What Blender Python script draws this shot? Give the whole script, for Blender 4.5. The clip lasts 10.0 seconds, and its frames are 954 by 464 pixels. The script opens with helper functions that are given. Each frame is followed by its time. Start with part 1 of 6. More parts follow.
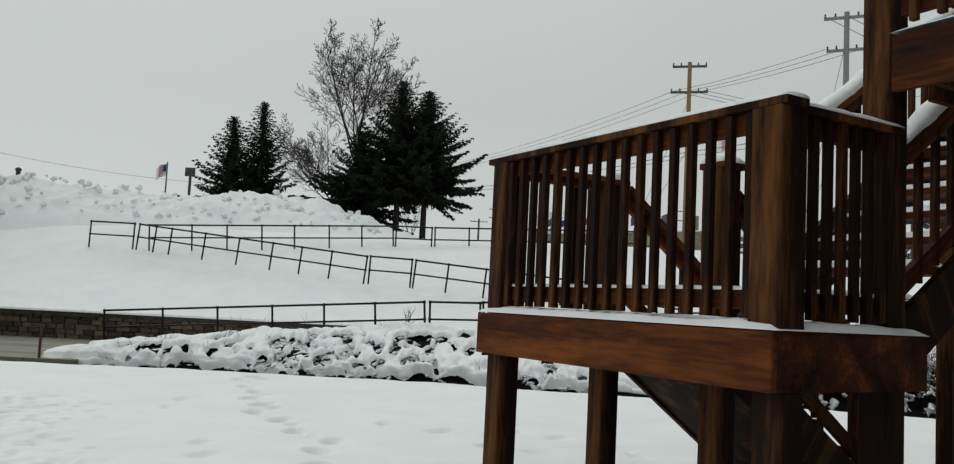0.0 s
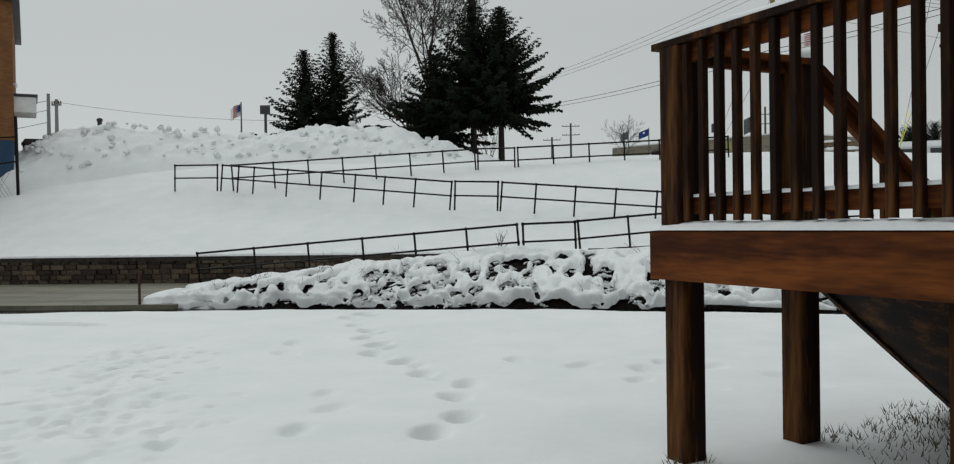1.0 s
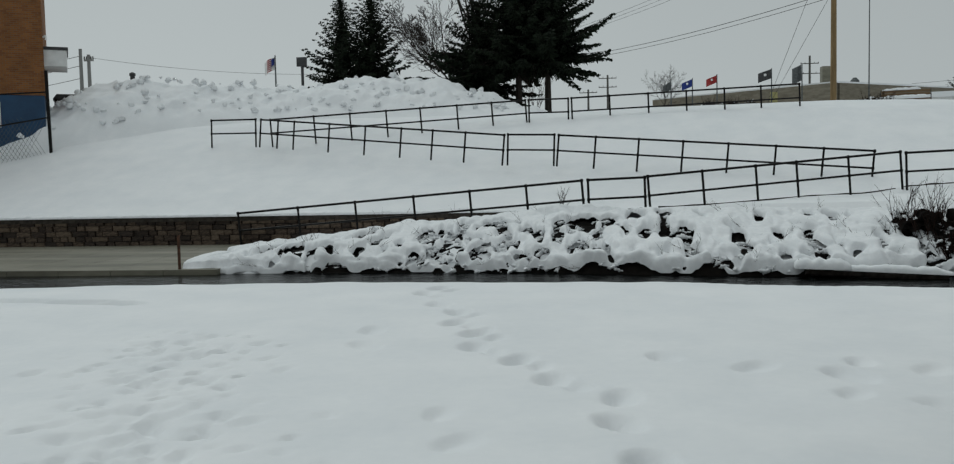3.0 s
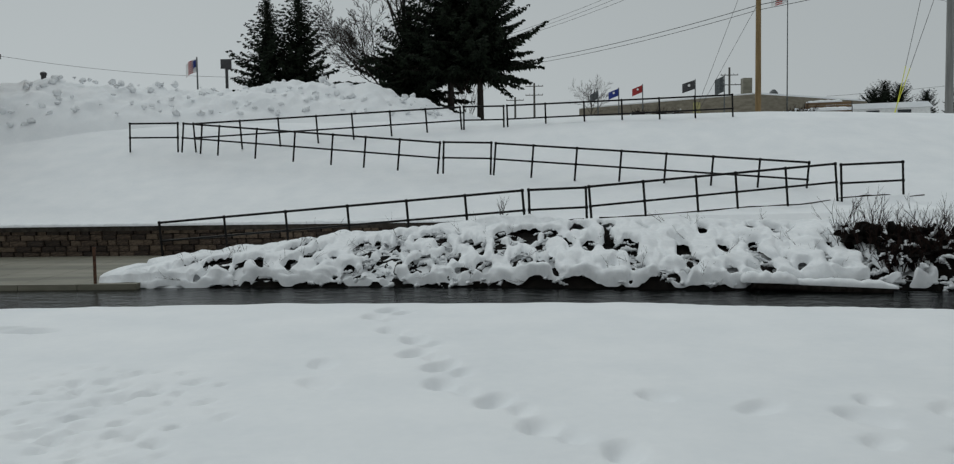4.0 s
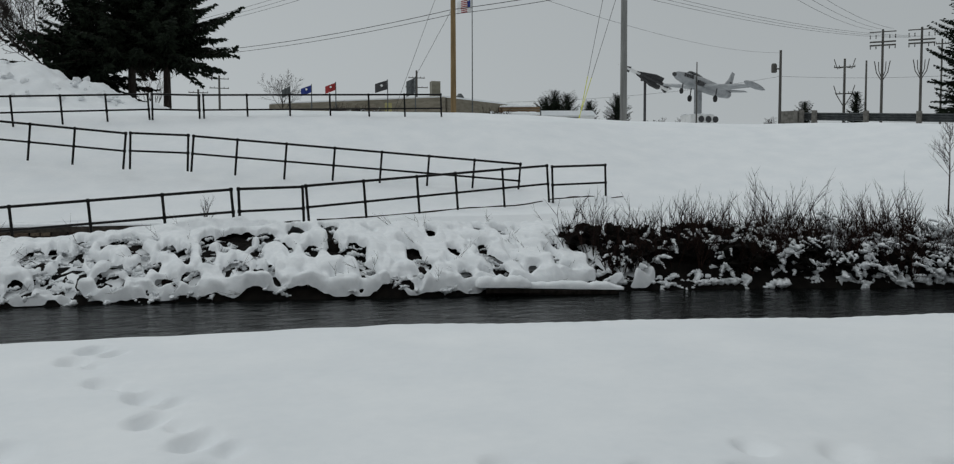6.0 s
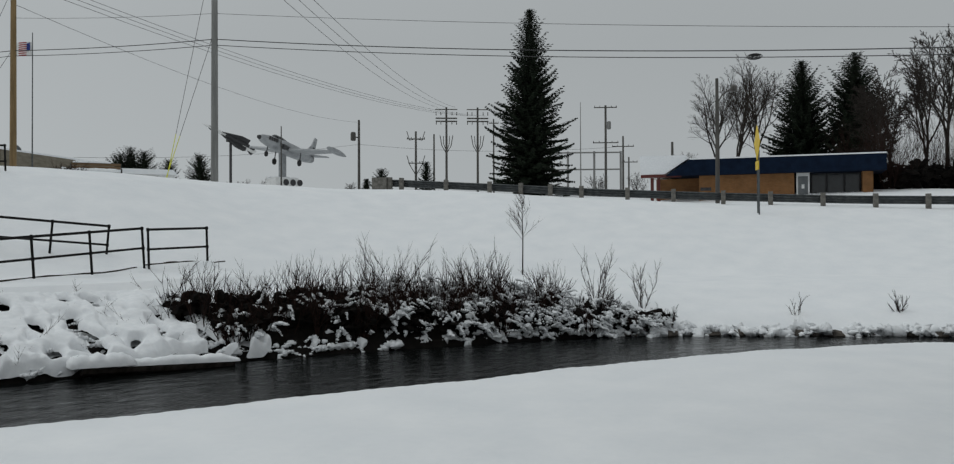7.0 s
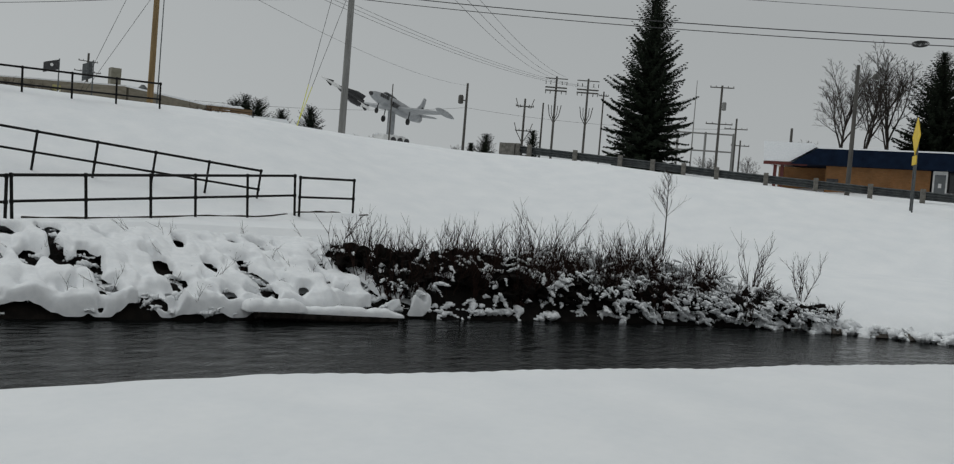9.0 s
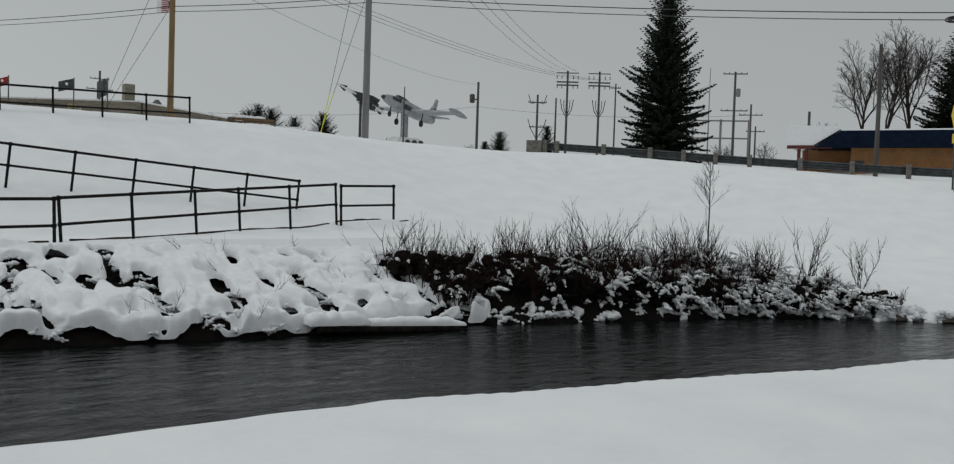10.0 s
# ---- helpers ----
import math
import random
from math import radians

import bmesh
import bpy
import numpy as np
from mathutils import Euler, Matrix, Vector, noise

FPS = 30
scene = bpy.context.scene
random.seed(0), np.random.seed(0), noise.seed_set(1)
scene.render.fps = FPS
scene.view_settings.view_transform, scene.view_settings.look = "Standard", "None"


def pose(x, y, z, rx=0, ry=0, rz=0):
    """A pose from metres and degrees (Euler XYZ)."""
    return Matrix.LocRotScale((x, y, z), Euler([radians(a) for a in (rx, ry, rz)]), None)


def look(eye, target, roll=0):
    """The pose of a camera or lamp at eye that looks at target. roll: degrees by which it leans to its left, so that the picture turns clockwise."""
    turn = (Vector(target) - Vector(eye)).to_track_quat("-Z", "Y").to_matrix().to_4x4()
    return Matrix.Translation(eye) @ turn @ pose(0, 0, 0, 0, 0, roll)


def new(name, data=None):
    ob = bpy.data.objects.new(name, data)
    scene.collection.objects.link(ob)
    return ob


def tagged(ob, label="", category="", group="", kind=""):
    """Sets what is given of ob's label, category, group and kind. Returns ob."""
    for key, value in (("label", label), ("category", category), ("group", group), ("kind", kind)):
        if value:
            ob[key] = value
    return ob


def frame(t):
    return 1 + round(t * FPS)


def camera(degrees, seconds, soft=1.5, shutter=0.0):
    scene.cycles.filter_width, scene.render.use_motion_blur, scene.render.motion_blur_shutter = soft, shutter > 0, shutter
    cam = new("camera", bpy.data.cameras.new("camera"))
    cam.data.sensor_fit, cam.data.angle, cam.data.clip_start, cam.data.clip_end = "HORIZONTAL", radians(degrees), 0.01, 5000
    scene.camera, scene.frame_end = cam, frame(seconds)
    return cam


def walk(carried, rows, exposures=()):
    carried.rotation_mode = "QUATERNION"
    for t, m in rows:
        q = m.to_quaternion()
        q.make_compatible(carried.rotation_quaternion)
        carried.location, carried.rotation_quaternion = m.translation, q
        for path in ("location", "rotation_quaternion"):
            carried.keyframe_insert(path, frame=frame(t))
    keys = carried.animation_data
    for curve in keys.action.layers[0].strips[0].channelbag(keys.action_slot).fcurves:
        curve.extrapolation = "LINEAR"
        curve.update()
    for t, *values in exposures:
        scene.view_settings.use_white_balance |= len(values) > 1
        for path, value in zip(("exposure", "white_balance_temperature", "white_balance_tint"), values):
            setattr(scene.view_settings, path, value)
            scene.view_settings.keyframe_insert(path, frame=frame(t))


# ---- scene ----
import collections

cam = camera(57.7, 10.0, 1.2)
PATH = [
    (0, (-0.022, 0.08, 1.273), (-0.018, 2.073, 1.439), 2.9),
    (0.5, (-0.251, 0.576, 1.256), (-0.323, 2.571, 1.373), -0.0),
    (1, (-0.531, 1.016, 1.271), (-0.693, 3.009, 1.254), -0.8),
    (1.5, (-0.748, 1.43, 1.293), (-0.881, 3.417, 1.105), -3.7),
    (2, (-0.902, 1.924, 1.32), (-1.116, 3.905, 1.143), -4.3),
    (2.5, (-1.169, 2.341, 1.297), (-1.424, 4.319, 1.153), -1.6),
    (4, (-1.811, 3.42, 1.406), (-1.874, 5.416, 1.298), -0.8),
    (4.5, (-1.98, 3.804, 1.405), (-1.558, 5.756, 1.288), 0.6),
    (5, (-2.184, 4.237, 1.378), (-1.628, 6.153, 1.245), 0.6),
    (6.3, (-2.49, 5.342, 1.436), (-1.753, 7.198, 1.328), -1.0),
    (6.5, (-2.617, 5.502, 1.427), (-1.71, 7.281, 1.328), -0.3),
    (6.7, (-2.639, 5.64, 1.455), (-1.49, 7.276, 1.41), -0.4),
    (7, (-2.636, 5.835, 1.476), (-1.2, 7.227, 1.499), -0.2),
    (7.5, (-2.866, 6.131, 1.451), (-1.356, 7.443, 1.459), 0.6),
    (8, (-3.071, 6.464, 1.426), (-1.547, 7.758, 1.366), 3.7),
    (8.5, (-3.184, 6.854, 1.426), (-1.914, 8.396, 1.334), 2.7),
    (9, (-3.372, 7.216, 1.424), (-2.085, 8.746, 1.367), 4.6),
    (9.5, (-3.616, 7.564, 1.463), (-2.303, 9.072, 1.407), 4.3),
    (10, (-3.754, 8.0, 1.449), (-2.49, 9.549, 1.387), 1.9),
]
EXPOSURES = [(0, -0.18, 6650, 7), (1, -0.28, 6550, 7), (2.5, -0.51, 6350, 5), (4.5, -0.49, 6330, 8), (6.5, -0.49, 6350, 9), (8, -0.48, 6500, 10), (10, -0.5, 6500, 10)]
walk(cam, [(t, look(eye, target, roll)) for t, eye, target, roll in PATH], EXPOSURES)

# ---- sky and light: a closed overcast winter sky ----
SUN_EL, SUN_ROT = radians(54), radians(325)
world = bpy.data.worlds.new("overcast_sky")
scene.world = world
world.use_nodes = True
wn, wl = world.node_tree.nodes, world.node_tree.links
sky = wn.new("ShaderNodeTexSky")
sky.sky_type, sky.sun_disc = "NISHITA", False
sky.sun_elevation, sky.sun_rotation = SUN_EL, SUN_ROT
grey = wn.new("ShaderNodeHueSaturation")
grey.inputs["Saturation"].default_value = 0.05
wl.new(sky.outputs[0], grey.inputs["Color"])
tc = wn.new("ShaderNodeTexCoord")
sep = wn.new("ShaderNodeSeparateXYZ")
wl.new(tc.outputs["Generated"], sep.inputs[0])
up = wn.new("ShaderNodeValToRGB")
up.color_ramp.elements[0].position, up.color_ramp.elements[0].color = 0.0, (7.9, 8.35, 8.45, 1)
up.color_ramp.elements[1].position, up.color_ramp.elements[1].color = 0.9, (9.3, 9.7, 9.75, 1)
mid = up.color_ramp.elements.new(0.22)
mid.color = (7.1, 7.5, 7.6, 1)
wl.new(sep.outputs[2], up.inputs[0])
cloud = wn.new("ShaderNodeTexNoise")
cloud.inputs["Scale"].default_value, cloud.inputs["Detail"].default_value = 1.6, 3
wl.new(tc.outputs["Generated"], cloud.inputs["Vector"])
cr = wn.new("ShaderNodeMapRange")
cr.inputs[3].default_value, cr.inputs[4].default_value = 0.93, 1.06
wl.new(cloud.outputs[0], cr.inputs[0])
mulc = wn.new("ShaderNodeVectorMath")
mulc.operation = "SCALE"
wl.new(up.outputs[0], mulc.inputs[0])
wl.new(cr.outputs[0], mulc.inputs["Scale"])
mixw = wn.new("ShaderNodeMixRGB")
mixw.inputs[0].default_value = 0.94
wl.new(grey.outputs[0], mixw.inputs[1])
haze = wn.new("ShaderNodeMapRange")
haze.inputs[1].default_value, haze.inputs[2].default_value = -0.4, 0.75
haze.inputs[3].default_value, haze.inputs[4].default_value = 1.17, 0.96
wl.new(sep.outputs[0], haze.inputs[0])
glow = wn.new("ShaderNodeVectorMath")
glow.operation = "SCALE"
wl.new(mulc.outputs[0], glow.inputs[0])
wl.new(haze.outputs[0], glow.inputs["Scale"])
wl.new(glow.outputs[0], mixw.inputs[2])
bg = wn["Background"]
bg.inputs[1].default_value = 0.0765
wl.new(mixw.outputs[0], bg.inputs[0])

sun_data = bpy.data.lights.new("sun", "SUN")
sun_data.energy, sun_data.angle, sun_data.color = 0.74, radians(40), (0.955, 0.99, 0.97)
sun = new("sun", sun_data)
sun.matrix_world = look((-25, 50, 59), (0, 15, 0))


# ---- materials ----
def mat(name, ramp, scale=6.0, rough=0.7, bump=0.2, metal=0.0, detail=6.0, stretch=(1, 1, 1), fine=0.0, rand=0.0, spec=0.5, dist=0.02):
    """Procedural surface: a colour ramp over two noises, with relief of the same grain."""
    m = bpy.data.materials.new(name)
    m.use_nodes = True
    n, l = m.node_tree.nodes, m.node_tree.links
    b = n["Principled BSDF"]
    b.inputs["Roughness"].default_value, b.inputs["Metallic"].default_value = rough, metal
    b.inputs["Specular IOR Level"].default_value = spec
    co = n.new("ShaderNodeTexCoord")
    mp = n.new("ShaderNodeMapping")
    mp.inputs["Scale"].default_value = stretch
    l.new(co.outputs["Object"], mp.inputs[0])
    a = n.new("ShaderNodeTexNoise")
    a.inputs["Scale"].default_value, a.inputs["Detail"].default_value = scale, detail
    l.new(mp.outputs[0], a.inputs["Vector"])
    c = n.new("ShaderNodeTexNoise")
    c.inputs["Scale"].default_value, c.inputs["Detail"].default_value = scale * 9, 4
    l.new(mp.outputs[0], c.inputs["Vector"])
    mx = n.new("ShaderNodeMath")
    mx.operation = "MULTIPLY_ADD"
    mx.inputs[1].default_value, mx.inputs[2].default_value = 0.35, -0.175
    l.new(c.outputs[0], mx.inputs[0])
    ad = n.new("ShaderNodeMath")
    l.new(a.outputs[0], ad.inputs[0])
    l.new(mx.outputs[0], ad.inputs[1])
    last = ad
    if rand:
        oi = n.new("ShaderNodeObjectInfo")
        rm = n.new("ShaderNodeMath")
        rm.operation = "MULTIPLY_ADD"
        rm.inputs[1].default_value, rm.inputs[2].default_value = rand, -rand / 2
        l.new(oi.outputs["Random"], rm.inputs[0])
        r2 = n.new("ShaderNodeMath")
        l.new(ad.outputs[0], r2.inputs[0])
        l.new(rm.outputs[0], r2.inputs[1])
        last = r2
    r = n.new("ShaderNodeValToRGB")
    els = r.color_ramp.elements
    while len(els) < len(ramp):
        els.new(0.5)
    for i, (p, col) in enumerate(ramp):
        els[i].position, els[i].color = p, (*col, 1)
    l.new(last.outputs[0], r.inputs[0])
    l.new(r.outputs[0], b.inputs["Base Color"])
    if bump:
        bu = n.new("ShaderNodeBump")
        bu.inputs["Strength"].default_value, bu.inputs["Distance"].default_value = bump, dist
        l.new(last.outputs[0], bu.inputs["Height"])
        l.new(bu.outputs[0], b.inputs["Normal"])
    return m


SNOW = mat("snow", [(0.25, (0.76, 0.78, 0.80)), (0.75, (0.84, 0.85, 0.86))], 1.3, 0.85, 0.25, dist=0.03, spec=0.2)
SNOW_TUFT = mat("snow_tuft", [(0.25, (0.74, 0.76, 0.78)), (0.75, (0.86, 0.87, 0.88))], 9, 0.9, 0.5, spec=0.2)
# one stain twice: the copy for uprights and undersides is darkened as shade
STAIN_SHADED = mat("stained_timber_shaded", [(0.3, (0.003, 0.0011, 0.0006)), (0.5, (0.015, 0.0048, 0.0015)), (0.7, (0.11, 0.042, 0.0095))], 5, 0.7, 0.35, stretch=(1, 1, 0.12), rand=0.14, dist=0.004, spec=0.12)
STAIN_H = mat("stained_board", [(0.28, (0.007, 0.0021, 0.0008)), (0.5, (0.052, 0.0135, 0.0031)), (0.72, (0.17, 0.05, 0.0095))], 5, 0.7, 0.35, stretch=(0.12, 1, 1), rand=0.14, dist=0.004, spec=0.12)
PIPE = mat("black_pipe", [(0.3, (0.005, 0.005, 0.005)), (0.7, (0.014, 0.013, 0.012))], 20, 0.5, 0.15, metal=0.3, dist=0.002, spec=0.15)
CONCRETE = mat("wet_concrete", [(0.3, (0.10, 0.095, 0.068)), (0.55, (0.17, 0.16, 0.12)), (0.75, (0.23, 0.215, 0.17))], 1.2, 0.65, 0.3, stretch=(0.3, 1.5, 1))
STONE = mat("wall_stone", [(0.25, (0.02, 0.013, 0.009)), (0.5, (0.055, 0.036, 0.024)), (0.75, (0.13, 0.095, 0.065))], 4, 0.85, 0.6, rand=0.5)
MORTAR = mat("dark_mortar", [(0.3, (0.03, 0.026, 0.022)), (0.7, (0.07, 0.06, 0.05))], 9, 0.9, 0.5, spec=0.15)
BARK = mat("bark", [(0.3, (0.016, 0.013, 0.011)), (0.7, (0.055, 0.046, 0.04))], 10, 0.9, 0.6, stretch=(1, 1, 0.3), spec=0.15)
TWIG = mat("twig", [(0.3, (0.012, 0.0065, 0.005)), (0.7, (0.036, 0.019, 0.015))], 6, 0.85, 0.0, spec=0.15)
# near black: the shade among twigs and earth is in this colour
BRUSH_SHADE = mat("brush_in_shade", [(0.3, (0.0022, 0.0018, 0.0016)), (0.7, (0.009, 0.007, 0.0055))], 8, 0.95, 0.6, spec=0.15)
NEEDLE = mat("needles", [(0.3, (0.005, 0.008, 0.005)), (0.7, (0.018, 0.027, 0.015))], 3, 0.8, 0.0, spec=0.15)
GRASS = mat("dead_grass", [(0.3, (0.06, 0.055, 0.025)), (0.7, (0.16, 0.135, 0.07))], 12, 0.9, 0.0)
ROCK = mat("river_rock", [(0.3, (0.03, 0.027, 0.024)), (0.7, (0.12, 0.105, 0.09))], 5, 0.8, 0.6, spec=0.15)


def water_material():
    m = bpy.data.materials.new("river_water")
    m.use_nodes = True
    n, l = m.node_tree.nodes, m.node_tree.links
    b = n["Principled BSDF"]
    b.inputs["Base Color"].default_value = (0.004, 0.005, 0.005, 1)
    b.inputs["Roughness"].default_value = 0.12
    b.inputs["IOR"].default_value = 1.33
    b.inputs["Specular IOR Level"].default_value = 0.14
    co = n.new("ShaderNodeTexCoord")
    mp = n.new("ShaderNodeMapping")
    mp.inputs["Scale"].default_value = (1.0, 1.9, 1)
    l.new(co.outputs["Object"], mp.inputs[0])
    a = n.new("ShaderNodeTexNoise")
    a.inputs["Scale"].default_value, a.inputs["Detail"].default_value, a.inputs["Distortion"].default_value = 2.2, 7, 0.6
    l.new(mp.outputs[0], a.inputs["Vector"])
    bu = n.new("ShaderNodeBump")
    bu.inputs["Strength"].default_value, bu.inputs["Distance"].default_value = 0.55, 0.09
    l.new(a.outputs[0], bu.inputs["Height"])
    l.new(bu.outputs[0], b.inputs["Normal"])
    return m


WATER = water_material()


# ---- mesh tools ----
class Buf:
    """Collects vertices and faces for one mesh."""

    def __init__(self):
        self.v, self.f = [], []

    def box(self, x0, y0, z0, x1, y1, z1, m=None, chamfer=0.0):
        k = len(self.v)
        c = chamfer
        if c:
            ring = [(x0 + c, y0), (x1 - c, y0), (x1, y0 + c), (x1, y1 - c), (x1 - c, y1), (x0 + c, y1), (x0, y1 - c), (x0, y0 + c)]
            pts = [(x, y, z0) for x, y in ring] + [(x, y, z1) for x, y in ring]
            faces = [tuple(range(7, -1, -1)), tuple(range(8, 16))] + [(i, (i + 1) % 8, 8 + (i + 1) % 8, 8 + i) for i in range(8)]
        else:
            pts = [(x0, y0, z0), (x1, y0, z0), (x1, y1, z0), (x0, y1, z0), (x0, y0, z1), (x1, y0, z1), (x1, y1, z1), (x0, y1, z1)]
            faces = [(0, 3, 2, 1), (4, 5, 6, 7), (0, 1, 5, 4), (1, 2, 6, 5), (2, 3, 7, 6), (3, 0, 4, 7)]
        self.v += [tuple(m @ Vector(p)) for p in pts] if m else pts
        self.f += [tuple(k + i for i in f) for f in faces]
        return self

    def tube(self, pts, radii, seg=6, cap=True):
        pts = [Vector(p) for p in pts]
        if not isinstance(radii, (list, tuple)):
            radii = [radii] * len(pts)
        k = len(self.v)
        side = None
        for i, p in enumerate(pts):
            d = (pts[min(i + 1, len(pts) - 1)] - pts[max(i - 1, 0)]).normalized()
            if side is None:
                side = d.orthogonal().normalized()
            side = (side - d * side.dot(d)).normalized()
            other = d.cross(side)
            for j in range(seg):
                a = 2 * math.pi * j / seg
                q = p + (side * math.cos(a) + other * math.sin(a)) * radii[i]
                self.v.append((q.x, q.y, q.z))
        for i in range(len(pts) - 1):
            for j in range(seg):
                a, b = k + i * seg + j, k + i * seg + (j + 1) % seg
                self.f.append((a, b, b + seg, a + seg))
        if cap:
            self.f.append(tuple(k + j for j in range(seg - 1, -1, -1)))
            e = k + (len(pts) - 1) * seg
            self.f.append(tuple(e + j for j in range(seg)))
        return self

    def twig(self, pts, r0, r1):
        """A quick three-sided tapering stem."""
        d = pts[-1] - pts[0]
        s = d.orthogonal().normalized()
        o = d.cross(s).normalized()
        k, n = len(self.v), len(pts)
        ring = [(s.x, s.y, s.z)] + [tuple(s * -0.5 + o * (0.866 * g)) for g in (1, -1)]
        for i, p in enumerate(pts):
            r = r0 + (r1 - r0) * i / (n - 1)
            px, py, pz = p
            for x, y, z in ring:
                self.v.append((px + x * r, py + y * r, pz + z * r))
        for i in range(n - 1):
            a = k + i * 3
            self.f += [(a, a + 1, a + 4, a + 3), (a + 1, a + 2, a + 5, a + 4), (a + 2, a, a + 3, a + 5)]
        return self

    def lathe(self, prof, seg=12, m=None):
        """A turned body from (radius, height) pairs."""
        k = len(self.v)
        for r, z in prof:
            for j in range(seg):
                a = 2 * math.pi * j / seg
                p = Vector((r * math.cos(a), r * math.sin(a), z))
                self.v.append(tuple(m @ p) if m else tuple(p))
        for i in range(len(prof) - 1):
            for j in range(seg):
                a, b = k + i * seg + j, k + i * seg + (j + 1) % seg
                self.f.append((a, b, b + seg, a + seg))
        self.f.append(tuple(k + j for j in range(seg - 1, -1, -1)))
        e = k + (len(prof) - 1) * seg
        self.f.append(tuple(e + j for j in range(seg)))
        return self

    def blob(self, c, r, flat=0.7, lump=0.25, rows=5, seg=8, rng=random):
        """An uneven rounded lump."""
        k = len(self.v)
        ph = rng.random() * 50
        for i in range(rows + 1):
            th = math.pi * i / rows
            for j in range(seg):
                a = 2 * math.pi * j / seg
                d = Vector((math.sin(th) * math.cos(a), math.sin(th) * math.sin(a), math.cos(th)))
                s = r * (1 + lump * 2 * noise.noise(d * 1.6 + Vector((ph, 0, 0))))
                self.v.append((c[0] + d.x * s, c[1] + d.y * s, c[2] + d.z * s * flat))
        for i in range(rows):
            for j in range(seg):
                a, b = k + i * seg + j, k + i * seg + (j + 1) % seg
                self.f.append((a, a + seg, b + seg, b))
        return self

    def quad(self, a, b, c, d):
        k = len(self.v)
        self.v += [tuple(a), tuple(b), tuple(c), tuple(d)]
        self.f.append((k, k + 1, k + 2, k + 3))
        return self

    def poly(self, pts, t, m=None):
        """A flat outline in x and z, thickened by t along y."""
        k, n = len(self.v), len(pts)
        a = [(x, -t / 2, z) for x, z in pts] + [(x, t / 2, z) for x, z in pts]
        self.v += [tuple(m @ Vector(p)) for p in a] if m else a
        self.f += [tuple(k + i for i in range(n)), tuple(k + n + i for i in range(n - 1, -1, -1))]
        self.f += [(k + (i + 1) % n, k + i, k + n + i, k + n + (i + 1) % n) for i in range(n)]
        return self

    def mesh(self, name, material, smooth=False):
        me = bpy.data.meshes.new(name)
        me.from_pydata(self.v, [], self.f)
        me.materials.append(material)
        if smooth:
            me.polygons.foreach_set("use_smooth", [True] * len(me.polygons))
        me.update()
        return me


def part(name, buf, material, parent=None, label="", smooth=False):
    ob = new(name, buf if isinstance(buf, bpy.types.Mesh) else buf.mesh(name, material, smooth))
    if parent:
        ob.parent = parent
    if label:
        ob["label"] = label
    return ob


def thing(name, label, category, m=None, group="", kind=""):
    ob = new(name)
    ob.empty_display_size = 0.2
    if m is not None:
        ob.matrix_world = m
    return tagged(ob, label, category, group, kind)


# ---- the lie of the land ----
def soft_curve(x, xs, ys, w):
    """A polyline with its corners rounded off over w metres."""
    x = np.asarray(x, float)
    return sum(np.interp(x + w * o, xs, ys) for o in (-1, -0.5, 0, 0.5, 1)) / 5


def near_edge(x):
    return soft_curve(x, [-60, -9, -5.6, -2.6, -0.4, 1.2, 2.4, 3.7, 5.5, 7.5, 9.5, 10.7, 20, 60], [10.5, 12.55, 13.1, 13.0, 12.87, 12.5, 12.2, 11.9, 11.5, 10.9, 10.0, 9.1, 0.5, -40], 0.5)


def far_shore(x):
    return soft_curve(x, [-60, -15, -10, -3, 2.3, 5.5, 10, 13.4, 15.2, 17.7, 19.4, 25, 60], [20.8, 21.2, 21.4, 21.2, 20.1, 20.0, 18.8, 17.5, 15.9, 12.8, 11.0, 4.0, -42], 1.0)


def smooth01(a):
    a = np.clip(a, 0, 1)
    return a * a * (3 - 2 * a)


def path_height(x):
    return np.interp(x, [-60, -10.9, -1.4, 1.7, 8.85, 14], [-0.52, -0.52, 0.45, 0.56, 1.0, 1.1])


WAVES = {}


def waves(x, y, size, seed):
    """Soft unevenness from a few crossed sines."""
    if seed not in WAVES:
        r = random.Random(seed)
        WAVES[seed] = [(r.uniform(0, 6.3), r.uniform(0.6, 2.2), r.uniform(0, 6.3)) for i in range(7)]
    z = 0
    for a, f, p in WAVES[seed]:
        f, ca, sa = f / size, math.cos(a), math.sin(a)
        z = z + np.sin((x * ca + y * sa) * (f * 6.28) + p + 1.3 * np.sin((x * sa - y * ca) * (f * 3.1)))
    return z / 7


